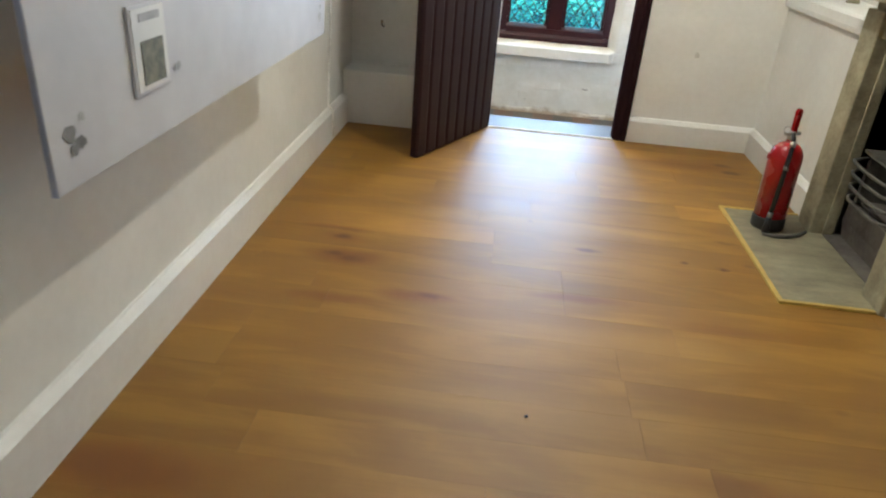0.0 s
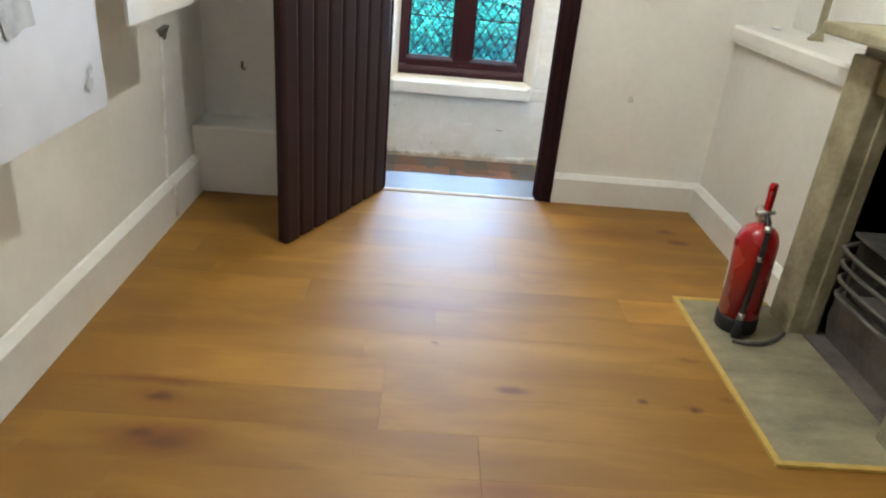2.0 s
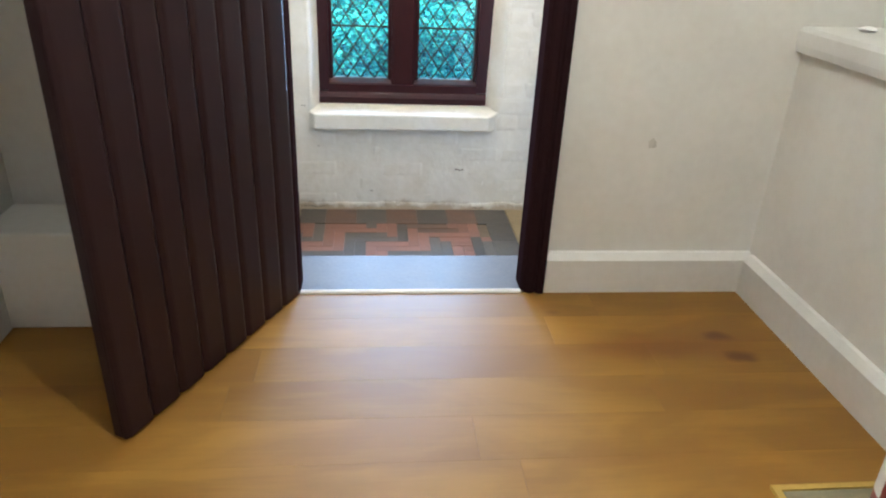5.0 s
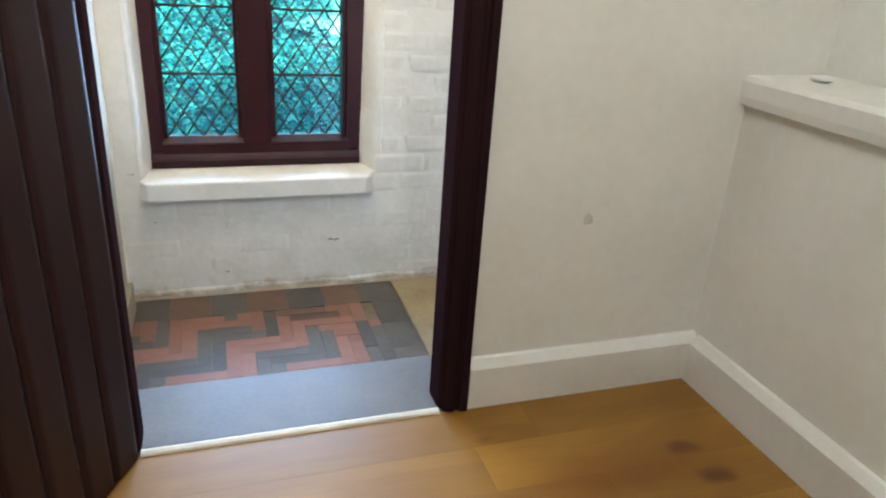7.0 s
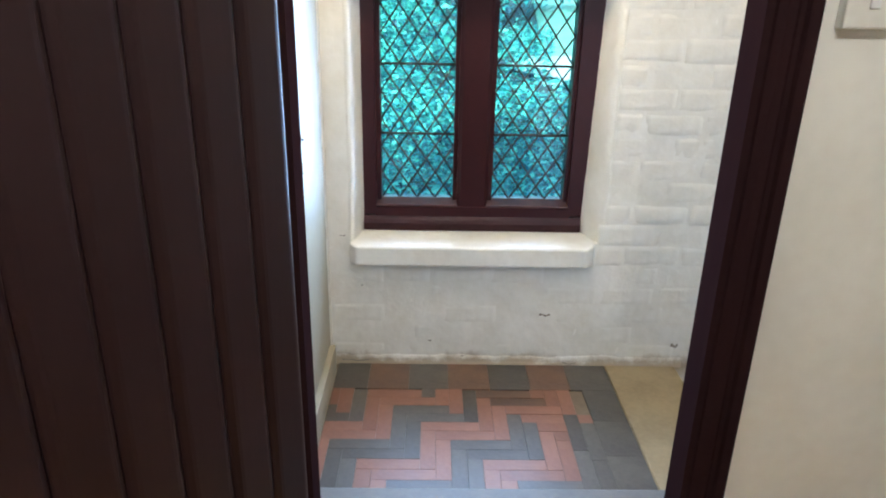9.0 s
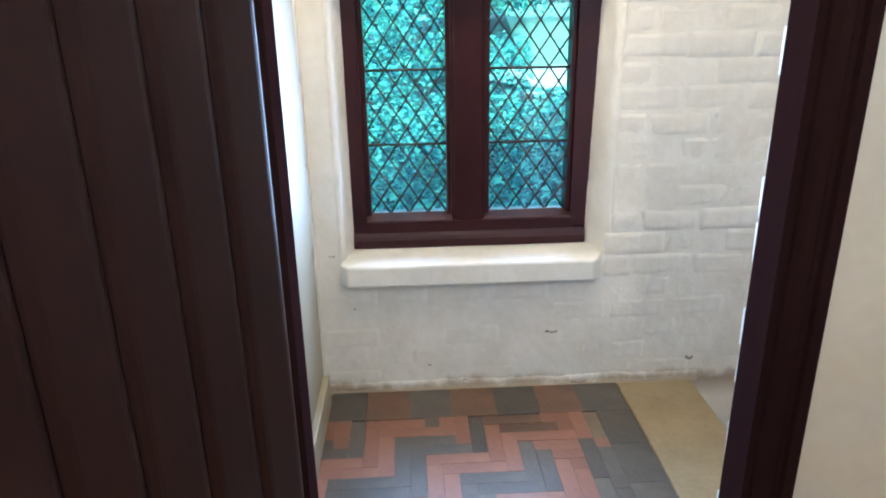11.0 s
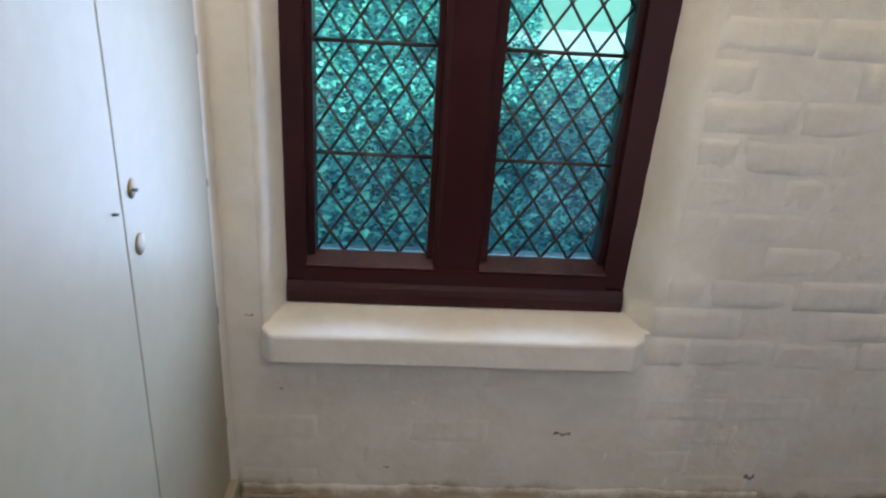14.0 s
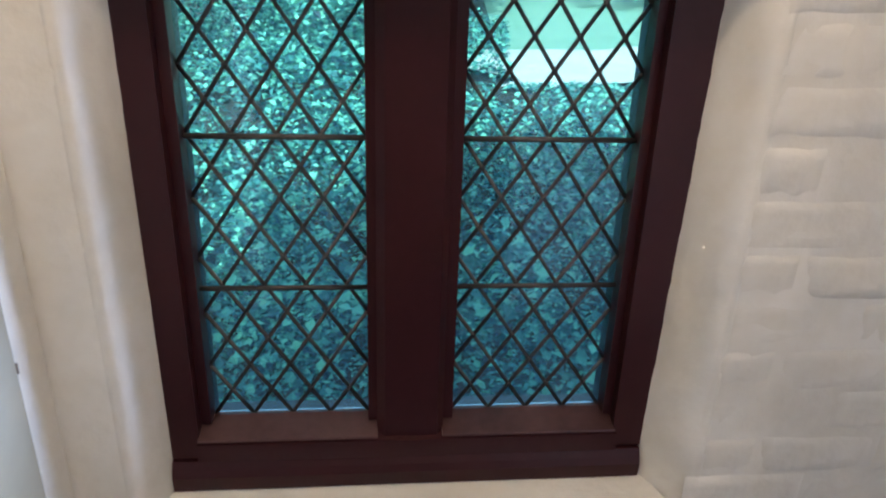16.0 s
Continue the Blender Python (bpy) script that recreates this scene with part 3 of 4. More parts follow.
# splayed plaster reveals and the projecting stone sill
def reveal(inner, outer, seed, lean=0.0):
    """A lumpy painted reveal splayed from the frame out to the wall face, its arris worn round."""
    sign = 1 if outer > inner else -1
    section = [(inner, 5.905), (inner, 5.874), (inner + (outer - inner) * 0.3, 5.846), (inner + (outer - inner) * 0.65, 5.814), (outer - sign * 0.006, 5.789), (outer + sign * 0.004, 5.7838), (outer + sign * 0.013, 5.7842), (outer + sign * 0.017, 5.79)]
    bm = bmesh.new()
    rows = []
    for k in range(61):
        z = 0.285 + 0.985 * k / 60
        row = []
        for i, (x, y) in enumerate(section):
            lump = noise.noise(Vector((x * 14 + seed, y * 14, z * 13))) + 0.6 * noise.noise(Vector((x * 40, y * 40 + seed, z * 36)))
            course = 0.5 - abs(((z - 0.285) / 0.0865) % 1.0 - 0.5)
            dent = 0.0022 if course < 0.08 else 0.0
            free = 0.0 if i in (0, 7) else (0.4 if i == 1 else 1.0)
            x += lean * (z - 0.30) * max(0.0, 1 - abs(x - inner) / abs(outer - inner))
            row.append(bm.verts.new((x + sign * free * (0.0032 * lump + dent) * (1 if i < 5 else 0.3), y + free * (0.0014 * lump + dent * 0.5) * (1 if i < 6 else 0.6), z)))
        rows.append(row)
    for p, q in zip(rows, rows[1:]):
        for i in range(len(section) - 1):
            f = bm.faces.new((p[i], p[i + 1], q[i + 1], q[i]))
            f.smooth = True
    bmesh.ops.recalc_face_normals(bm, faces=bm.faces[:])
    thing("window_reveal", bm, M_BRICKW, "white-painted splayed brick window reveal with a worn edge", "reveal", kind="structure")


reveal(1.004, 1.072, 3, 0.021)
reveal(0.146, 0.110, 8)


def sill():
    top = [(0.108, 5.79), (0.098, 5.766), (0.126, 5.738), (1.012, 5.738), (1.044, 5.766), (1.050, 5.79), (1.003, 5.90), (0.148, 5.90)]
    bm = bmesh.new()
    hi = [bm.verts.new((x, y, 0.311 - (5.85 - y) * 0.27 if y < 5.85 else 0.311)) for x, y in top]
    lo = [bm.verts.new((x, y, 0.202)) for x, y in top]
    k = len(top)
    bm.faces.new(hi)
    bm.faces.new(lo[::-1])
    for i in range(k):
        bm.faces.new((hi[i], lo[i], lo[(i + 1) % k], hi[(i + 1) % k]))
    bmesh.ops.bevel(bm, geom=[e for e in bm.edges if max(v.co.y for v in e.verts) < 5.80], offset=0.008, segments=2, affect='EDGES', profile=0.5)
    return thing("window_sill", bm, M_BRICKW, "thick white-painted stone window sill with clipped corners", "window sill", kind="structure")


sill()


# ---- fireplace ----
def fireplace():
    f = thing("fireplace", bm_boxes([(2.10, 2.30, FY0, FY1, 0.0, FTOP)]), M_SOOT, "old buff stone fireplace with a sooty opening and iron grate", "fireplace")
    x0 = 1.728
    part("pillar", bm_box(x0, WR + 0.03, 3.255, 3.408, 0, 0.985, 0.006), M_STONE, f)
    part("pillar", bm_box(x0, WR + 0.03, 2.535, 2.690, 0, 0.985, 0.006), M_STONE, f)
    part("lintel", bm_box(x0 + 0.018, WR + 0.05, 2.690, 3.255, 0.885, 0.968, 0.005), M_STONE, f)
    part("frieze", bm_box(x0 + 0.03, WR + 0.05, 2.545, 3.40, 0.968, 1.035, 0.004), M_STONE, f)
    part("mantel_slab", bm_box(1.615, REC, 2.46, 3.445, 1.035, 1.075, 0.008), M_STONE, f, "thick worn stone mantel slab")
    part("cheek", bm_box(WR + 0.03, 2.30, 3.270, 3.32, 0, FTOP, 0.004), M_SOOT, f)
    part("cheek", bm_box(WR + 0.03, 2.30, 2.650, 2.700, 0, FTOP, 0.004), M_SOOT, f)
    part("inner_slip", bm_box(WR + 0.0, 1.83, 3.245, 3.27, 0, 0.882, 0.004), M_STONE, f)
    part("stone_block", bm_box(1.738, WR + 0.02, 2.684, 2.752, 0.462, 0.560, 0.014), M_STONE, f, "broken stone lump on the pillar")
    part("fire_floor", bm_box(WR, 2.2, FY0, FY1, 0.002, 0.012), M_SOOT, f)
    return f


fireplace()


def grate():
    g = holder("fire_grate", (1.9, 2.98, 0.012), "grey cast-iron fire grate with curved front bars", "fire grate")
    y0, y1 = 2.715, 3.24
    for i, z in enumerate((0.235, 0.29, 0.345, 0.395)):
        grow = 0.006 * i
        pts = [(1.90, 3.235, z), (1.845, 3.205 + grow, z), (1.80 - grow, 3.175 + grow, z - 0.004), (1.787 - grow, 3.15, z - 0.006), (1.783 - grow, 3.04, z - 0.008),
               (1.787 - grow, 2.90, z - 0.006), (1.80 - grow, 2.875 - grow, z - 0.004), (1.845, 2.845 - grow, z), (1.90, 2.815, z)]
        under("front_bar", bm_tube(pts, 0.0075, 8), M_IRON, g)
    under("top_plate", bm_prism([(1.835, y0), (1.828, y0 + 0.09), (1.828, y1 - 0.09), (1.835, y1), (2.09, y1), (2.09, y1 - 0.04), (1.90, y1 - 0.06), (1.90, y0 + 0.10), (2.09, y0 + 0.04), (2.09, y0)], "z", 0.418, 0.430), M_IRON, g)
    under("back_plate", bm_prism([(1.905, 0.012), (1.895, 0.41), (1.915, 0.41), (1.925, 0.012)], "y", y0 + 0.025, 2.83), M_SOOT, g)
    under("back_plate", bm_prism([(1.905, 0.012), (1.895, 0.41), (1.915, 0.41), (1.925, 0.012)], "y", 3.225, y1 - 0.02), M_SOOT, g)
    for y in (y0 + 0.012, y1 - 0.012):
        under("side_cheek", bm_box(1.862, 2.09, y - 0.012, y + 0.012, 0.012, 0.425, 0.004), M_IRON, g)
    under("ash_front", bm_prism([(1.865, 0.012), (1.845, 0.10), (1.852, 0.19), (1.872, 0.19), (1.885, 0.012)], "y", y0, y1), M_SOOT, g)
    under("fire_bed", bm_box(1.88, 2.09, y0 + 0.03, y1 - 0.03, 0.19, 0.20), M_SOOT, g)
    return g


grate()
hearth = thing("hearth_slab", bm_box(1.392, 1.80, 2.567, 3.458, 0.001, 0.008, 0.003), M_HEARTH, "worn grey slate hearth slab let into the floor", "hearth")
trim = thing("hearth_trim", bm_boxes([(1.372, 1.390, 2.548, 3.476, 0, 0.010)]), M_TRIM, "yellow edging strip round the hearth", "trim", kind="structure")
part("edge_strip", bm_boxes([(1.390, 1.725, 2.548, 2.566, 0, 0.010)]), M_TRIM, trim)
part("edge_strip", bm_boxes([(1.390, 1.75, 3.460, 3.476, 0, 0.010)]), M_TRIM, trim)


card = thing("card_panel", bm_box(1.700, 1.712, 2.30, 2.695, 0.872, 1.030, 0.001), M_PAPER, "plain white card panel hung against the fireplace", "display panel")
part("card_hanger", bm_box(1.712, 1.7285, 2.60, 2.63, 0.95, 0.98), M_STEEL, card)


# ---- small things on the ledge ----
def ledge_strut():
    x, y, z = 1.936, 4.038, 0.942
    foot = bm_prism([(-0.034, 0.0), (-0.034, 0.008), (-0.014, 0.030), (0.014, 0.034), (0.022, 0.010), (0.022, 0.0)], "y", -0.014, 0.014)
    bmesh.ops.translate(foot, verts=foot.verts[:], vec=(x, y, z))
    g = thing("upright_strut", foot, M_STONE, "grey upright strut with a splayed foot standing on the ledge", "strut")
    part("post", bm_box(x - 0.012, x + 0.013, y - 0.010, y + 0.010, z + 0.030, z + 0.42, 0.002), M_STONE, g)


ledge_strut()
flake = bmesh.new()
bmesh.ops.create_icosphere(flake, subdivisions=2, radius=0.024)
for v in flake.verts:
    v.co += noise.noise_vector(v.co * 60) * 0.006
    v.co = Vector((1.906 + v.co.x, 4.35 + v.co.y * 1.4, 0.949 + v.co.z * 0.35))
thing("plaster_flake", flake, M_PAPER, "white flake of fallen plaster lying on the ledge", "plaster flake")


# ---- fire extinguisher ----
def extinguisher():
    cx, cy, z0, r = 1.543, 3.280, 0.009, 0.070
    e = holder("fire_extinguisher", (cx, cy, z0), "red fire extinguisher with black hose standing on the hearth", "fire extinguisher")
    under("cylinder", bm_lathe([(0, 0.062), (r, 0.062), (r, 0.330), (r * 0.96, 0.352), (r * 0.84, 0.372), (r * 0.62, 0.388), (r * 0.36, 0.397), (0.016, 0.400), (0.016, 0.412), (0, 0.412)], 32, cx, cy), M_RED, e)
    under("base_skirt", bm_lathe([(0, z0), (r * 1.0, z0), (r * 1.05, z0 + 0.006), (r * 1.05, 0.058), (r * 1.0, 0.066), (0, 0.066)], 32, cx, cy), M_BLACK, e, "black plastic base skirt")
    under("valve", bm_lathe([(0.013, 0.408), (0.018, 0.412), (0.018, 0.424), (0.013, 0.427), (0.013, 0.444), (0.010, 0.448), (0, 0.448)], 16, cx, cy), M_STEEL, e, "bright steel valve")
    under("valve_outlet", bm_tube([(cx - 0.034, cy - 0.012, 0.436), (cx + 0.036, cy + 0.012, 0.436)], 0.0085, 10), M_STEEL, e)
    lever = bm_prism([(-0.010, 0.440), (0.010, 0.440), (0.014, 0.53), (0.008, 0.541), (-0.006, 0.541), (-0.012, 0.53)], "y", -0.008, 0.008)
    bmesh.ops.transform(lever, matrix=Matrix.Translation((cx + 0.004, cy, 0)) @ Matrix.Rotation(radians(25), 4, 'Z'), verts=lever.verts[:])
    under("squeeze_lever", lever, M_RED, e, "red squeeze lever")
    ring = [(cx - 0.030 + 0.014 * math.cos(a * math.pi / 6), cy - 0.014, 0.455 + 0.014 * math.sin(a * math.pi / 6)) for a in range(13)]
    under("safety_ring", bm_tube(ring, 0.0016, 6), M_STEEL, e, "thin steel safety ring")
    hose = [(cx - 0.002, cy - 0.02, 0.436), (cx - 0.010, cy - 0.060, 0.425), (cx - 0.016, cy - 0.082, 0.39), (cx - 0.020, cy - 0.086, 0.30), (cx - 0.026, cy - 0.087, 0.18), (cx - 0.032, cy - 0.088, 0.10)]
    under("hose", bm_tube(hose, 0.0095, 10), M_BLACK, e, "black rubber hose")
    under("hose_ferrule", bm_tube([(cx - 0.031, cy - 0.088, 0.108), (cx - 0.033, cy - 0.088, 0.082)], 0.012, 10), M_STEEL, e, "steel hose ferrule")
    under("hose_clamp", bm_tube([(cx - 0.0195, cy - 0.086, 0.318), (cx - 0.0205, cy - 0.086, 0.302)], 0.0112, 10), M_STEEL, e, "steel hose clamp")
    under("hose_clamp", bm_tube([(cx - 0.012, cy - 0.068, 0.415), (cx - 0.015, cy - 0.080, 0.398)], 0.0115, 10), M_STEEL, e, "steel hose clamp")
    under("hanging_lug", bm_box(cx - r - 0.006, cx - r + 0.01, cy - 0.006, cy + 0.012, 0.318, 0.345, 0.002), M_RED, e)
    under("nozzle", bm_lathe([(0, z0 + 0.004), (0.016, z0 + 0.004), (0.019, 0.03), (0.013, 0.05), (0.013, 0.085), (0, 0.085)], 16, cx - 0.034, cy - 0.089), M_BLACK, e)
    # paper label wrapped round the side
    bm = bmesh.new()
    cols = []
    for k in range(9):
        a = radians(142 + k * 4)
        cols.append([bm.verts.new((cx + (r + 0.0012) * math.cos(a), cy + (r + 0.0012) * math.sin(a), z)) for z in (0.15, 0.26)])
    for a, b in zip(cols, cols[1:]):
        bm.faces.new((a[0], b[0], b[1], a[1]))
    under("label", bm, M_PAPER, e, "white instruction label")
    under("tail_hose", bm_tube([(1.490, 3.165, 0.016), (1.535, 3.150, 0.015), (1.590, 3.152, 0.015), (1.645, 3.180, 0.015), (1.70, 3.225, 0.016)], 0.0075, 8), M_IRON, e, "grey loose pipe lying on the hearth")
    # it stands slightly out of true
    e.rotation_euler = (0, radians(-1.6), 0)
    e.scale = (1, 1, 1.045)
    return e


extinguisher()


# ---- display panels ----
PX = -0.45


def print_bar(x, y0, y1, z0, z1, mat, parent, name="print"):
    return part(name, bm_box(x, x + 0.0012, y0, y1, z0, z1), mat, parent)


def blot(x, y, z, r, mat, parent, seed):
    rng = random.Random(seed)
    bm = bmesh.new()
    n = 12
    vs = []
    for k in range(n):
        q = r * rng.uniform(0.45, 1.0)
        vs.append(bm.verts.new((x, y + q * math.cos(2 * math.pi * k / n), z + q * math.sin(2 * math.pi * k / n))))
    bm.faces.new(vs)
    return part("printed_motif", bm, mat, parent)


def panels():
    p = thing("display_panel", bm_box(PX - 0.012, PX - 0.001, 1.18, 2.855, 0.772, 1.55, 0.001), M_PANELEDGE, "large pale display panel with faded prints standing off the wall", "display panel")
    part("print_face", bm_box(PX - 0.001, PX, 1.1815, 2.8535, 0.7735, 1.5485), M_PANEL, p)
    for y in (1.6, 2.6):
        part("bracket", bm_box(WL, PX - 0.012, y, y + 0.03, 1.1, 1.13, 0.002), M_STEEL, p)
    fr = part("picture_frame", bm_box(PX, PX + 0.006, 1.455, 1.60, 0.872, 1.045, 0.002), M_PANEL, p, "printed picture of a small frame")
    part("picture_border", bm_box(PX + 0.006, PX + 0.0075, 1.463, 1.592, 0.880, 1.037), M_PAPER, fr)
    part("picture_image", bm_box(PX + 0.0075, PX + 0.009, 1.488, 1.575, 0.890, 0.975), M_OLIVE, fr)
    part("picture_caption", bm_box(PX + 0.0075, PX + 0.009, 1.49, 1.57, 1.012, 1.027), M_INKPALE, fr)
    for i, (y, z, r, m) in enumerate(((1.235, 0.868, 0.022, M_INK), (1.258, 0.845, 0.018, M_INK), (1.243, 0.838, 0.014, M_INK), (1.275, 0.888, 0.012, M_INKPALE), (1.272, 0.845, 0.012, M_INK), (1.65, 1.05, 0.015, M_INKPALE), (1.64, 0.90, 0.015, M_INKPALE), (2.05, 1.05, 0.07, M_INKPALE), (2.77, 0.845, 0.026, M_INKPALE), (2.78, 0.88, 0.016, M_INKPALE), (2.5, 1.05, 0.09, M_INKPALE))):
        blot(PX + 0.0016 + 0.0003 * i, y, z, r, m, p, i)
    q = thing("text_panel", bm_box(PX - 0.012, PX - 0.001, 3.04, 3.575, 0.942, 1.5, 0.001), M_PAPER, "white display panel with lines of small print", "display panel")
    for y in (3.2, 3.5):
        part("bracket", bm_box(WL, PX - 0.012, y, y + 0.03, 1.1, 1.13, 0.002), M_STEEL, q)
    for i in range(14):
        z = 1.005 + i * 0.028
        part("print_line", bm_box(PX - 0.001, PX, 3.10, 3.36 if i == 0 else 3.49 + 0.02 * math.sin(i * 2.1), z, z + 0.009), M_INKPALE, q)


panels()


# ---- wall cable, hooks ----
def cable():
    c = thing("wall_bracket", bm_prism([(3.905, 0.787), (3.995, 0.797), (3.985, 0.785), (3.965, 0.773), (3.945, 0.747), (3.932, 0.771)], "x", WL, WL + 0.022), M_IRON, "small bent metal bracket on the wall above a cable", "bracket")
    part("cable", bm_tube([(WL + 0.005, 3.945, 0.76), (WL + 0.005, 3.925, 0.60), (WL + 0.005, 3.90, 0.40), (WL + 0.005, 3.875, 0.20), (WL + 0.033, 3.870, 0.165), (WL + 0.035, 3.866, 0.02)], 0.006, 8), M_CABLE, c, "white painted cable")


cable()


def hook(name, x, y, z, label):
    h = thing(name, bm_box(x - 0.006, x + 0.006, y - 0.004, y, z - 0.012, z + 0.018, 0.001), M_BRASS, label, "hook")
    part("peg", bm_tube([(x, y - 0.004, z), (x + 0.004, y - 0.020, z - 0.012), (x + 0.018, y - 0.028, z - 0.016), (x + 0.022, y - 0.030, z - 0.004)], 0.004, 8), M_IRON, h)


hook("wall_hook", -0.532, WN, 0.565, "small dark hook on the white wall behind the door")


def smudge(name, x, z, r, y, mat, seed, label):
    rng = random.Random(seed)
    bm = bmesh.new()
    vs = [bm.verts.new((x + r * rng.uniform(0.5, 1) * math.cos(k * 0.5236), y, z + r * rng.uniform(0.5, 1) * math.sin(k * 0.5236))) for k in range(12)]
    bm.faces.new(vs)
    tagged(new(name, to_mesh(name, bm, mat)), label, "stain", kind="structure")


M_STAIN = material("faint_wall_stain", (0.56, 0.54, 0.48), 0.8, (0.68, 0.66, 0.60), 30, 90, 0.05)
smudge("wall_stain", 1.345, 0.55, 0.022, WN - 0.004, M_STAIN, 4, "faint grey stain on the plaster")


def switch():
    w = thing("light_switch", bm_box(1.066, 1.156, WN - 0.026, WN, 1.168, 1.258, 0.004), M_SHELF, "white surface-mounted light switch beside the door frame", "light switch")
    part("rocker", bm_box(1.103, 1.119, WN - 0.030, WN - 0.026, 1.200, 1.226, 0.001), M_PAPER, w)


switch()


M_SCUFF = material("dark_scuff", (0.30, 0.26, 0.21), 0.9, (0.16, 0.13, 0.11), 40, 120, 0.2)


def scuff(x, z, w, h, seed, y=5.7785):
    """A chip or crack in the painted render of the window wall."""
    rng = random.Random(seed)
    bm = bmesh.new()
    n = 8
    up = [bm.verts.new((x + w * (k / n - 0.5), y, z + h * rng.uniform(0.1, 0.5) + 0.25 * h * math.sin(k))) for k in range(n + 1)]
    dn = [bm.verts.new((x + w * (k / n - 0.5), y, z - h * rng.uniform(0.1, 0.5) + 0.25 * h * math.sin(k))) for k in range(n + 1)]
    for k in range(n):
        bm.faces.new((dn[k], dn[k + 1], up[k + 1], up[k]))
    tagged(new("wall_chip", to_mesh("wall_chip", bm, M_SCUFF)), "small dark chip in the painted wall", "stain", kind="structure")


for i, mark in enumerate(((0.875, -0.018, 0.045, 0.012), (1.42, -0.153, 0.03, 0.02), (0.411, -0.14, 0.014, 0.007), (0.141, 0.104, 0.010, 0.007), (0.07, 0.312, 0.022, 0.006), (0.55, -0.21, 0.02, 0.006))):
    scuff(*mark, i)
scuff(0.985, -0.233, 0.06, 0.012, 21, 5.7635)
scuff(0.11, -0.226, 0.11, 0.007, 22, 5.7645)
crumb = bmesh.new()
bmesh.ops.create_icosphere(crumb, subdivisions=1, radius=0.006)
for v in crumb.verts:
    v.co = Vector((0.426 + v.co.x, 1.711 + v.co.y, 0.003 + v.co.z * 0.5))
thing("floor_crumb", crumb, M_BLACK, "tiny dark crumb lying on the floorboards", "crumb")


# ---- porch cupboard ----
def cupboard():
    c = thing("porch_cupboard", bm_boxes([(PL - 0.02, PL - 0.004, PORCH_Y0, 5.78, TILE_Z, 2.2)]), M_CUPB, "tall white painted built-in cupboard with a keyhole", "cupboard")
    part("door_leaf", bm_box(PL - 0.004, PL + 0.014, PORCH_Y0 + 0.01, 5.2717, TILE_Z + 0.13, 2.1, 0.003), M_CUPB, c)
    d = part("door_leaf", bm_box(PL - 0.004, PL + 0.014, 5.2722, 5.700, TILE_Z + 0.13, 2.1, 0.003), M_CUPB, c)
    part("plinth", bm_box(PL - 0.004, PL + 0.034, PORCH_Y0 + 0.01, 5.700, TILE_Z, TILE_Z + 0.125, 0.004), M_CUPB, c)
    part("scribe_strip", bm_box(PL - 0.004, PL + 0.010, 5.704, 5.783, TILE_Z, 2.2, 0.003), M_BRICKW, c)
    rng = random.Random(8)
    for z in (0.05, 0.33, 0.66, 0.93):
        part("paint_gap", bm_box(PL + 0.0085, PL + 0.0142, 5.7000, 5.7035, z, z + rng.uniform(0.012, 0.045)), M_SCUFF, c)
    k = part("escutcheon", bm_lathe([(0, 0), (0.017, 0), (0.018, 0.002), (0.006, 0.003), (0, 0.003)], 20), M_CUPB, d, "white painted keyhole plate")
    k.matrix_basis = Matrix.Translation((PL + 0.014, 5.318, 0.693)) @ Matrix.Rotation(radians(90), 4, 'Y')
    part("keyhole", bm_box(PL + 0.0172, PL + 0.0182, 5.315, 5.321, 0.685, 0.701), M_BLACK, k)
    n = part("knob_stub", bm_tube([(PL + 0.014, 5.312, 0.784), (PL + 0.024, 5.313, 0.783)], 0.003, 8), M_INK, d, "broken dark knob spindle")
    part("rusty_mark", bm_lathe([(0, 0), (0.016, 0), (0, 0.001)], 14), M_TAN, d).matrix_basis = Matrix.Translation((PL + 0.0146, 5.312, 0.786)) @ Matrix.Rotation(radians(90), 4, 'Y')
    part("catch", bm_tube([(PL + 0.014, 5.238, 0.772), (PL + 0.022, 5.239, 0.771)], 0.0025, 8), M_INK, c, "small dark catch")
    return c


cupboard()


# ---- lamps (out of view overhead) ----
def pendant(x, y, z, top):
    lamp = holder("ceiling_lamp", (x, y, z), "plain white ceiling lamp with a bare bulb, unseen overhead", "lamp", "ceiling lamps")
    under("rose", bm_lathe([(0, top), (0.05, top), (0.05, top - 0.02), (0.012, top - 0.035), (0, top - 0.035)], 20, x, y), M_SHELF, lamp)
    under("flex", bm_tube([(x, y, top - 0.03), (x, y, z + 0.16)], 0.004, 6), M_CABLE, lamp)
    under("bulb_holder", bm_lathe([(0, z + 0.17), (0.018, z + 0.17), (0.02, z + 0.11), (0, z + 0.11)], 16, x, y), M_CABLE, lamp)


pendant(0.64, 2.95, 2.26, CEIL)
# pendant made up to go with the added fill
pendant(0.75, -0.3, 2.26, CEIL)
pendant(0.52, 5.20, 2.12, 2.4)


# ---- garden ----
def hill(x, y):
    """Height of the garden ground."""
    h = -0.55
    if y > 6.3:
        h += min(1, (y - 6.3) / 5.0) * 0.45
    if y > 17:
        h += (y - 17) * 0.025
    return h + 0.05 * noise.noise(Vector((x * 0.7, y * 0.7, 0)))


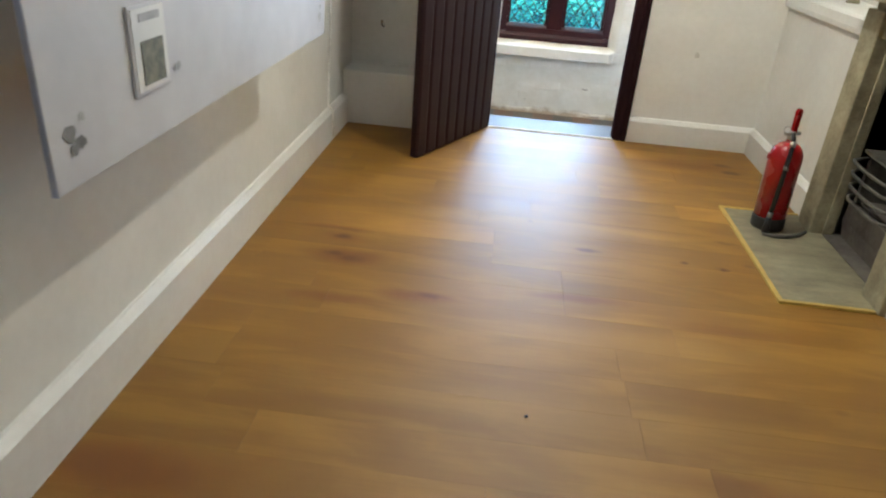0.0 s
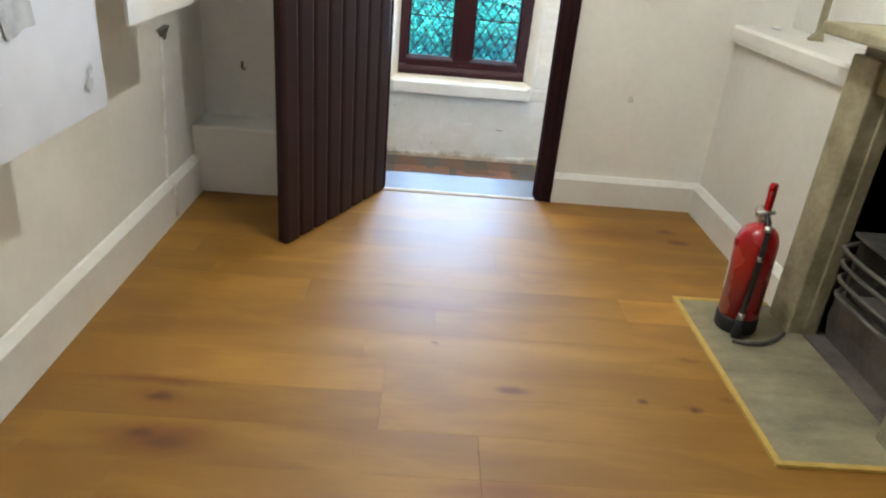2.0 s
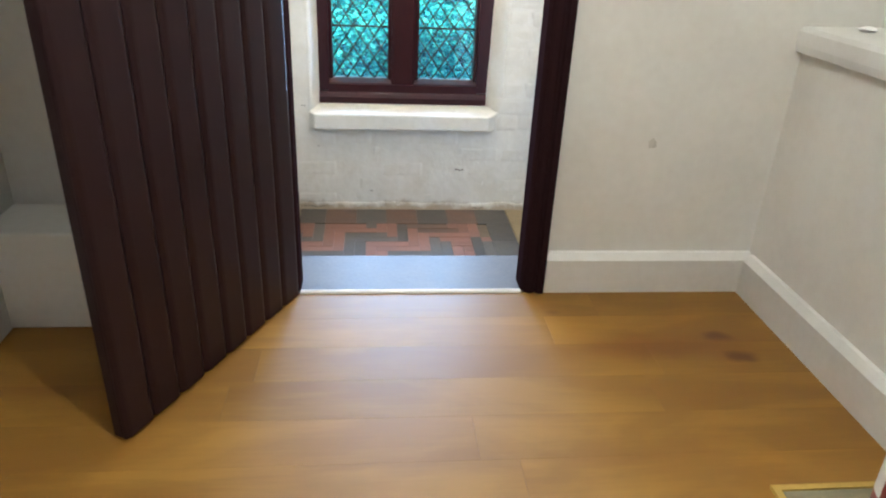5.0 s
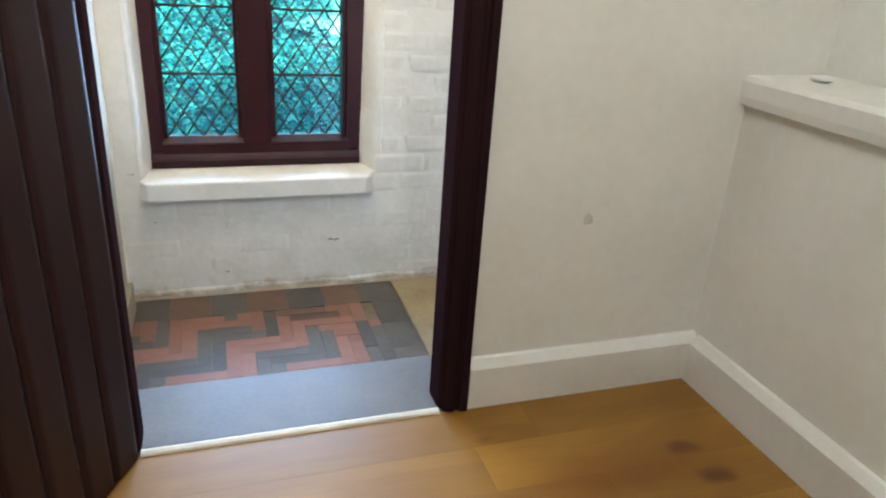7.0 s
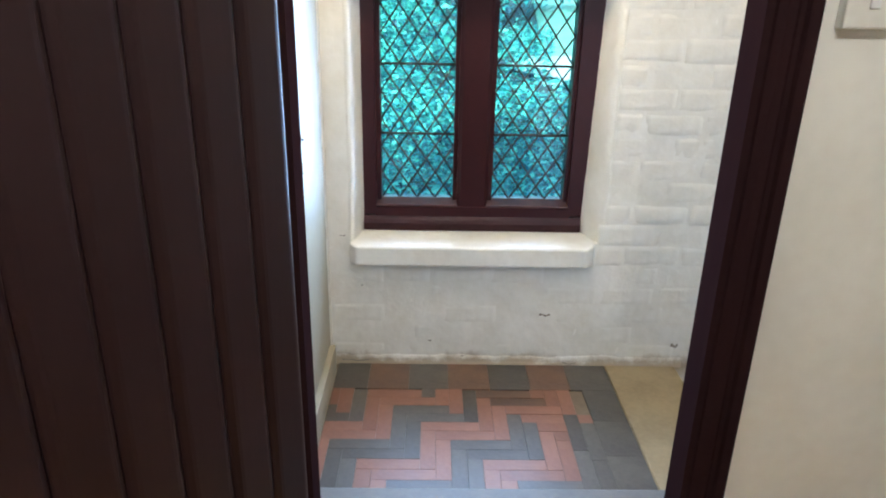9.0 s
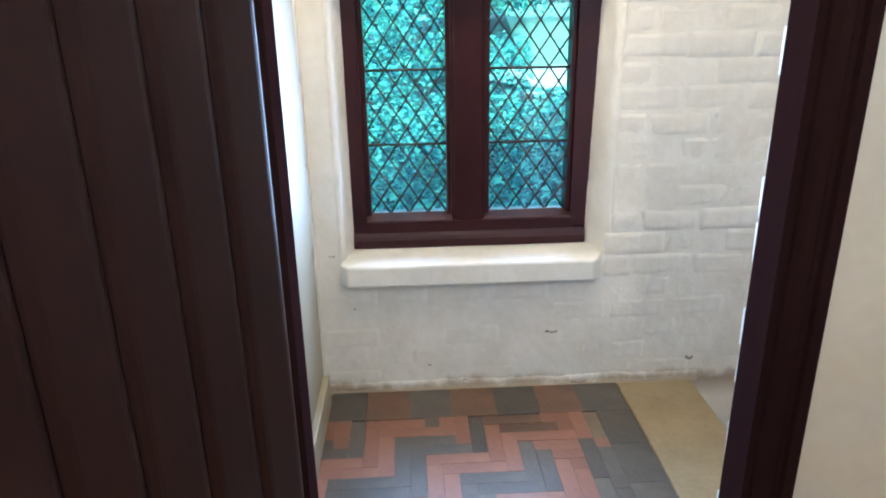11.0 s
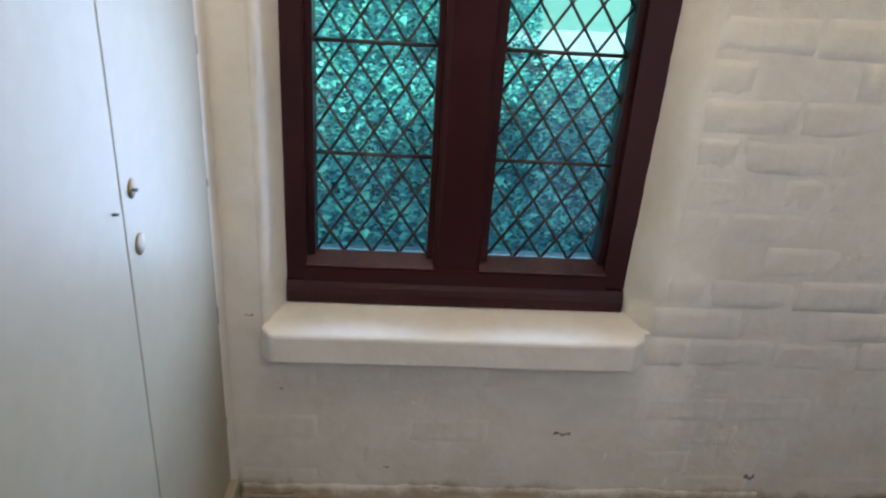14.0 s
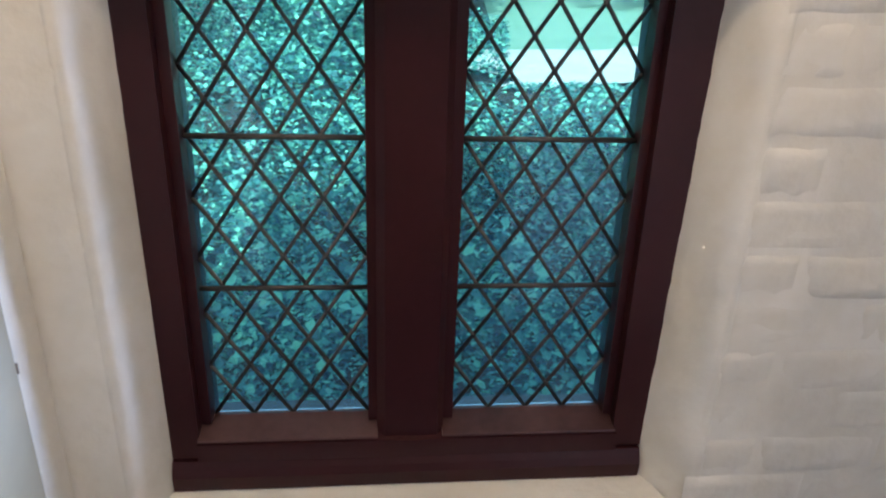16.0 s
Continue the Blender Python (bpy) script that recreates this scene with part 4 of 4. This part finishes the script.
def garden():
    bm = bmesh.new()
    xs = [-400, -60, -25] + [-14 + i * 0.8 for i in range(40)] + [30, 60, 400]
    ys = [6.03, 6.5] + [7 + i * 0.7 for i in range(24)] + [26, 40, 90, 400]
    grid = [[bm.verts.new((x, y, hill(x, y) if y < 60 else 1.0)) for x in xs] for y in ys]
    for a, b in zip(grid, grid[1:]):
        for i in range(len(xs) - 1):
            bm.faces.new((a[i], a[i + 1], b[i + 1], b[i]))
    thing("ground", bm, M_SOIL, "dark garden soil and rough grass under the plants", "ground", kind="structure")
    pb = bmesh.new()
    px = [1.9 + i * 0.35 for i in range(40)]
    rows = []
    for k in range(6):
        row = []
        for i, x in enumerate(px):
            near, far = 12.75 + 0.36 * (x - 2.0), 17.2 + 0.27 * (x - 3.5)
            y = near + (far - near) * k / 5 + (0.35 * noise.noise(Vector((x * 1.9, k, 0))) if k in (0, 5) else 0)
            row.append(pb.verts.new((x + (0.4 * math.sin(k * 1.7) if i == 0 else 0), y, hill(x, y) + 0.07)))
        rows.append(row)
    for a, b in zip(rows, rows[1:]):
        for i in range(len(px) - 1):
            pb.faces.new((a[i], a[i + 1], b[i + 1], b[i]))
    thing("garden_path", pb, M_PATH, "bright pale gravel path beyond the plants", "path", kind="structure")
    lb = bmesh.new()
    lawn = [[lb.verts.new((x, y, hill(x, y) + 0.05)) for x in (2.0 + (y - 12) * 0.12, 4.5 + (y - 12) * 0.2, 8 + (y - 12) * 0.3, 14 + (y - 12) * 0.5, 30 + (y - 12))] for y in (16.2, 18, 20, 24, 30, 40, 55)]
    for a, b in zip(lawn, lawn[1:]):
        for i in range(4):
            lb.faces.new((a[i], a[i + 1], b[i + 1], b[i]))
    thing("lawn", lb, M_LAWN, "sunlit pale green lawn beyond the path", "lawn", kind="structure")
    rng = np.random.default_rng(3)
    verts, faces = [], []

    def leaf(c, size, yaw, tilt, roll):
        m = Euler((tilt, roll, yaw)).to_matrix()
        base = len(verts)
        for u, v, w in ((0, 0, 0), (0.40, 0.45, 0.10), (0, 1.0, -0.08), (-0.40, 0.45, 0.10)):
            q = m @ Vector((u * size, v * size, w * size))
            verts.append((c[0] + q.x, c[1] + q.y, c[2] + q.z))
        faces.append((base, base + 1, base + 2))
        faces.append((base, base + 2, base + 3))

    def clump(x, y, tall, spread, count, big, low=0.2):
        g = hill(x, y)
        for _ in range(count):
            r = spread * math.sqrt(rng.uniform(0, 1))
            a = rng.uniform(0, 2 * math.pi)
            hgt = tall * (1 - 0.55 * (r / spread) ** 2) * rng.uniform(low, 1.0) ** 0.7
            lx, ly = x + r * math.cos(a), max(6.1, y + r * math.sin(a))
            if ly > 12.6 + 0.36 * (lx - 2.0) and 2.0 + (ly - 12.6) * 0.16 < lx and hgt < 1.2 and ly < 23:
                continue
            if lx > 1.3 and ly > 9.6 and ly < 13.5 and hgt > 0.14 + (12.8 - ly) * 0.13:
                continue
            leaf((lx, ly, g + hgt), big * rng.uniform(0.6, 1.35), rng.uniform(0, 6.28), rng.uniform(-0.9, 0.5), rng.uniform(-0.6, 0.6))

    # ground cover close to the window, shrubs further off, a taller bank on one side
    for _ in range(250):
        x, y = rng.uniform(-2.6, 4.2), rng.uniform(6.3, 10.0)
        clump(x, y, rng.uniform(0.15, 0.85), rng.uniform(0.16, 0.40), 200, rng.uniform(0.024, 0.06), 0.62)
    for _ in range(330):
        x, y = rng.uniform(-2.6, 4.2), rng.uniform(6.2, 10.2)
        clump(x, y, rng.uniform(0.12, 0.32), rng.uniform(0.2, 0.45), 130, rng.uniform(0.016, 0.036), 0.1)
    for _ in range(420):
        x, y = rng.uniform(-6, 9), rng.uniform(9.5, 19)
        clump(x, y, rng.uniform(0.2, 0.75), rng.uniform(0.3, 0.65), 170, rng.uniform(0.04, 0.085), 0.6)
    for _ in range(60):
        y = rng.uniform(11.0, 20)
        x = rng.uniform(-9, 0.055 * y)
        clump(x, y, rng.uniform(1.6, 3.2), rng.uniform(0.6, 1.1), 620, rng.uniform(0.06, 0.11))
    for _ in range(40):
        clump(rng.uniform(-14, 4), rng.uniform(24, 32), rng.uniform(3, 6), rng.uniform(1.4, 2.4), 420, rng.uniform(0.2, 0.32))
    for _ in range(34):
        clump(rng.uniform(4, 24), rng.uniform(25, 34), rng.uniform(1.6, 5), rng.uniform(1.2, 2.2), 330, rng.uniform(0.2, 0.32))
    me = bpy.data.meshes.new("shrubbery")
    me.from_pydata(verts, [], faces)
    me.materials.append(M_LEAF)
    tagged(new("shrubbery", me), "dense green garden shrubs and ground cover outside the window", "shrubs", kind="stuff")


garden()


# ---- pieces: planks, tiles, bricks ----
def plank_mesh(length, width, mat):
    return to_mesh("plank", bm_box(0, length, 0, width, -0.012, 0.0, 0.0003, segments=1), mat)


def planks():
    w, anchor = 0.1665, 3.10
    joints = {0: [-0.98, 0.438, 1.63], -1: [0.207, 1.40], -2: [0.285, 1.5], -4: [0.559, -0.6, 1.7], -5: [0.559, -0.35], 1: [-0.035, 1.145], 3: [0.686, -0.52], -8: [-0.49, 0.725]}
    pale = {(-2, WL), (1, 1.145)}
    rng = random.Random(7)
    cache = {}
    row = -33
    while anchor + row * w < 4.435:
        y0, y1 = anchor + row * w, min(anchor + (row + 1) * w, 4.435)
        cuts = joints.get(row)
        if not cuts:
            s = WL + rng.uniform(0.1, 1.2)
            cuts = [s, s + 1.2, s + 2.4]
        edges = [WL] + sorted(c for c in cuts if WL < c < WR + 0.3) + [WR + 0.3]
        for a, b in zip(edges, edges[1:]):
            mat = M_WOODPALE if (row, round(a, 3)) in pale else M_WOOD
            key = (round(b - a, 3), round(y1 - y0, 3), mat.name)
            if key not in cache:
                cache[key] = plank_mesh(b - a - 0.0004, y1 - y0 - 0.0001, mat)
            p = new("plank", cache[key])
            p.location = (a, y0, 0)
            p.parent = floor
        row += 1


planks()


def tiles():
    cache = {}

    def lay(x0, x1, y0, y1, mat):
        x0, x1, y0, y1 = max(x0, PL + 0.034), min(x1, 1.136), max(y0, 4.737), min(y1, 5.772)
        if x1 - x0 < 0.012 or y1 - y0 < 0.012:
            return
        key = (round(x1 - x0, 3), round(y1 - y0, 3), mat.name)
        if key not in cache:
            cache[key] = to_mesh("tile", bm_box(0, x1 - x0 - 0.0006, 0, y1 - y0 - 0.0006, -0.012, 0.0, 0.0005, segments=1), mat)
        t = new("tile", cache[key])
        t.location = (x0 + 0.0003, y0 + 0.0003, TILE_Z + random.uniform(-0.0008, 0.0006))
        t.rotation_euler = (random.uniform(-0.002, 0.002), random.uniform(-0.002, 0.002), 0)
        t.parent = porch_floor

    # herringbone of narrow tiles, four times as long as wide; two courses blue, two red
    w, ox, oy = 0.052, 0.072, 5.2115
    fx1, fy1 = ox + 18 * w, 5.583

    def field(cx, cy, nx, ny, mat):
        lay(ox + cx * w, min(ox + (cx + nx) * w, fx1 if cy >= 4 else ox + 16 * w), oy + cy * w, min(oy + (cy + ny) * w, fy1), mat)

    relaid = {(4, 2): M_TRED, (5, 2): M_TRED, (2, 2): M_TBROWN, (3, 2): M_TBROWN}
    for n in range(-3, 5):
        for k in range(-16, 18):
            mat = M_TBLUE if k % 4 in (0, 1) else M_TRED
            field(k + 4 * n, 4 * n - k, 4, 1, relaid.get((k, n), mat))
            top = 4 * n - k
            field(k + 4 * n + 4, top, 1, 4, M_TRED if top >= 4 and k % 4 == 0 else (M_TBLUE if (k, n) == (-2, 1) else mat))
    for column, top in ((16, 4), (17, 3)):
        y = top
        while y > -10:
            lay(ox + column * w, ox + (column + 1) * w, oy + (y - 4) * w, oy + y * w, M_TBLUE)
            y -= 4
    lay(ox + 17 * w, fx1, oy + 3 * w, oy + 4 * w, M_TRED)
    xs = [0.04, 0.172, 0.332, 0.487, 0.650, 0.808, 0.965]
    for k, (a, b) in enumerate(zip(xs, xs[1:])):
        lay(a, b, fy1, 5.772, M_TBLUE if k % 2 == 0 else M_TBROWN)
    lay(0.965, 1.136, fy1, 5.772, M_TBLUE)
    y = fy1
    while y > 4.74:
        lay(fx1, 1.136, y - 0.20, y, M_TBLUE)
        y -= 0.20


tiles()


def brick_mesh(w, h, seed, rise, rough):
    """A paint-clogged brick face: a pillow with worn edges that runs back into the wall."""
    bm = bmesh.new()
    us = (0.0, 0.009, 0.026, w * 0.36, w * 0.66, w - 0.026, w - 0.009, w)
    vs = (0.0, 0.010, 0.026, h - 0.024, h - 0.008, h)
    grid = []
    for jv, v in enumerate(vs):
        row = []
        for iu, u in enumerate(us):
            edge = min(iu, len(us) - 1 - iu, jv, len(vs) - 1 - jv)
            k = noise.noise(Vector((u * 26 + seed * 7.3, v * 30, seed)))
            j = noise.noise(Vector((u * 60, v * 60 + seed * 3.1, 5)))
            y = 0.0025 if edge == 0 else -rise * (0.45 if edge == 1 else 1.0) + rough * (k + 0.5 * j)
            row.append(bm.verts.new((u + 0.003 * k, y, v + 0.003 * j)))
        grid.append(row)
    for a, b in zip(grid, grid[1:]):
        for i in range(len(us) - 1):
            bm.faces.new((a[i], a[i + 1], b[i + 1], b[i])).smooth = True
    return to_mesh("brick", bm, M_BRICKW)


def deep_brick_mesh(seed):
    bm = bm_box(0, 0.05, 0, 0.108, 0, 0.082)
    bmesh.ops.bevel(bm, geom=bm.edges[:], offset=0.0045, segments=2, affect='EDGES', profile=0.5)
    for v in bm.verts:
        v.co += noise.noise_vector(v.co * 23 + Vector((seed * 3.1, 0, 0))) * 0.0040
    for f in bm.faces:
        f.smooth = True
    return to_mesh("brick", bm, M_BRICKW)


def bricks():
    wall = bpy.data.objects["wall_porch_window"]
    rng = random.Random(11)
    course = 0.0865
    sizes = (0.223, 0.180, 0.106)
    rough_set = {w: [brick_mesh(w, 0.084, s + 50 * w, 0.0009 + 0.0005 * s, 0.0042) for s in range(6)] for w in sizes}
    flat_set = {w: [brick_mesh(w, 0.084, s + 70 * w, 0.0003, 0.0008) for s in range(5)] for w in sizes}

    def lay(x, z, w):
        low = z < 0.19
        b = new("brick", (flat_set if low else rough_set)[w][rng.randrange(5 if low else 6)])
        b.location = (x, WIN_Y - (rng.uniform(-0.0012, 0.0) if low else rng.choice((-0.0020, -0.0010, -0.0002, 0.0008, 0.0022))), z + rng.uniform(-0.003, 0.003))
        b.rotation_euler = (0, rng.uniform(-0.012, 0.012), rng.uniform(-0.009, 0.009))
        b.parent = wall

    for c in range(20):
        z = -0.235 + c * course
        beside = z + 0.084 > 0.20 and z < 1.22
        if beside:
            x = 1.058 if z < 0.29 else 1.074
            first = (0.223, 0.106)[c % 2]
        else:
            x, first = PL + 0.004, (0.223, 0.106)[c % 2]
        w = first
        while x + w < PR:
            lay(x, z, w)
            x += w + 0.0026
            w = 0.223 if rng.random() < 0.8 else (0.180 if rng.random() < 0.6 else 0.106)
    # reveals of the doorway
    north = bpy.data.objects["wall_north"]
    deep = [deep_brick_mesh(40 + s) for s in range(5)]
    for c in range(24):
        z = -0.26 + c * course
        for k, y in enumerate((4.5335,)):
            if z < -0.02:
                continue
            for x in (1.008 - rng.uniform(0, 0.010),):
                b = new("brick", deep[rng.randrange(5)])
                b.location = (x, y, z)
                b.parent = north


bricks()


def dirty_fillet():
    rng = random.Random(5)
    bm = bmesh.new()
    n = 150
    rows = []
    for k in range(n + 1):
        x = PL + 0.02 + (1.44 - PL) * k / n
        out = 0.013 + 0.004 * noise.noise(Vector((x * 9, 0, 0))) + 0.003 * noise.noise(Vector((x * 31, 4, 0)))
        up = 0.030 + 0.012 * noise.noise(Vector((x * 5, 9, 0))) + 0.008 * noise.noise(Vector((x * 27, 2, 0)))
        y = WIN_Y - 0.002
        rim = 0.006 * noise.noise(Vector((x * 17, 3, 0)))
        rows.append([bm.verts.new(p) for p in ((x, y - out, TILE_Z - 0.004), (x, y - out + 0.003, TILE_Z + 0.002 + rim * 0.5), (x, y - out * 0.55, TILE_Z + 0.006 + rim), (x, y - out * 0.2, TILE_Z + up * 0.5), (x, y - 0.004, TILE_Z + up), (x, y + 0.004, TILE_Z + up + 0.006))])
    for a, b in zip(rows, rows[1:]):
        for i in range(5):
            f = bm.faces.new((a[i], b[i], b[i + 1], a[i + 1]))
            f.smooth = True
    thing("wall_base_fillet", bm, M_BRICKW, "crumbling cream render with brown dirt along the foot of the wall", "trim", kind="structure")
    for i in range(26):
        s = rng.uniform(0.02, 0.07)
        b = bmesh.new()
        bmesh.ops.create_icosphere(b, subdivisions=1, radius=s)
        for v in b.verts:
            v.co *= rng.uniform(0.7, 1.2)
            v.co.z *= 0.6
        x, y = rng.uniform(1.48, 1.9), rng.uniform(5.2, 5.74)
        bmesh.ops.translate(b, verts=b.verts[:], vec=(x, y, -0.50 + s * 0.35))
        thing("rubble_stone", b, M_RUBBLE, "broken lump of stone and mortar lying on the dirt", "rubble", "rubble in the corner")


dirty_fillet()
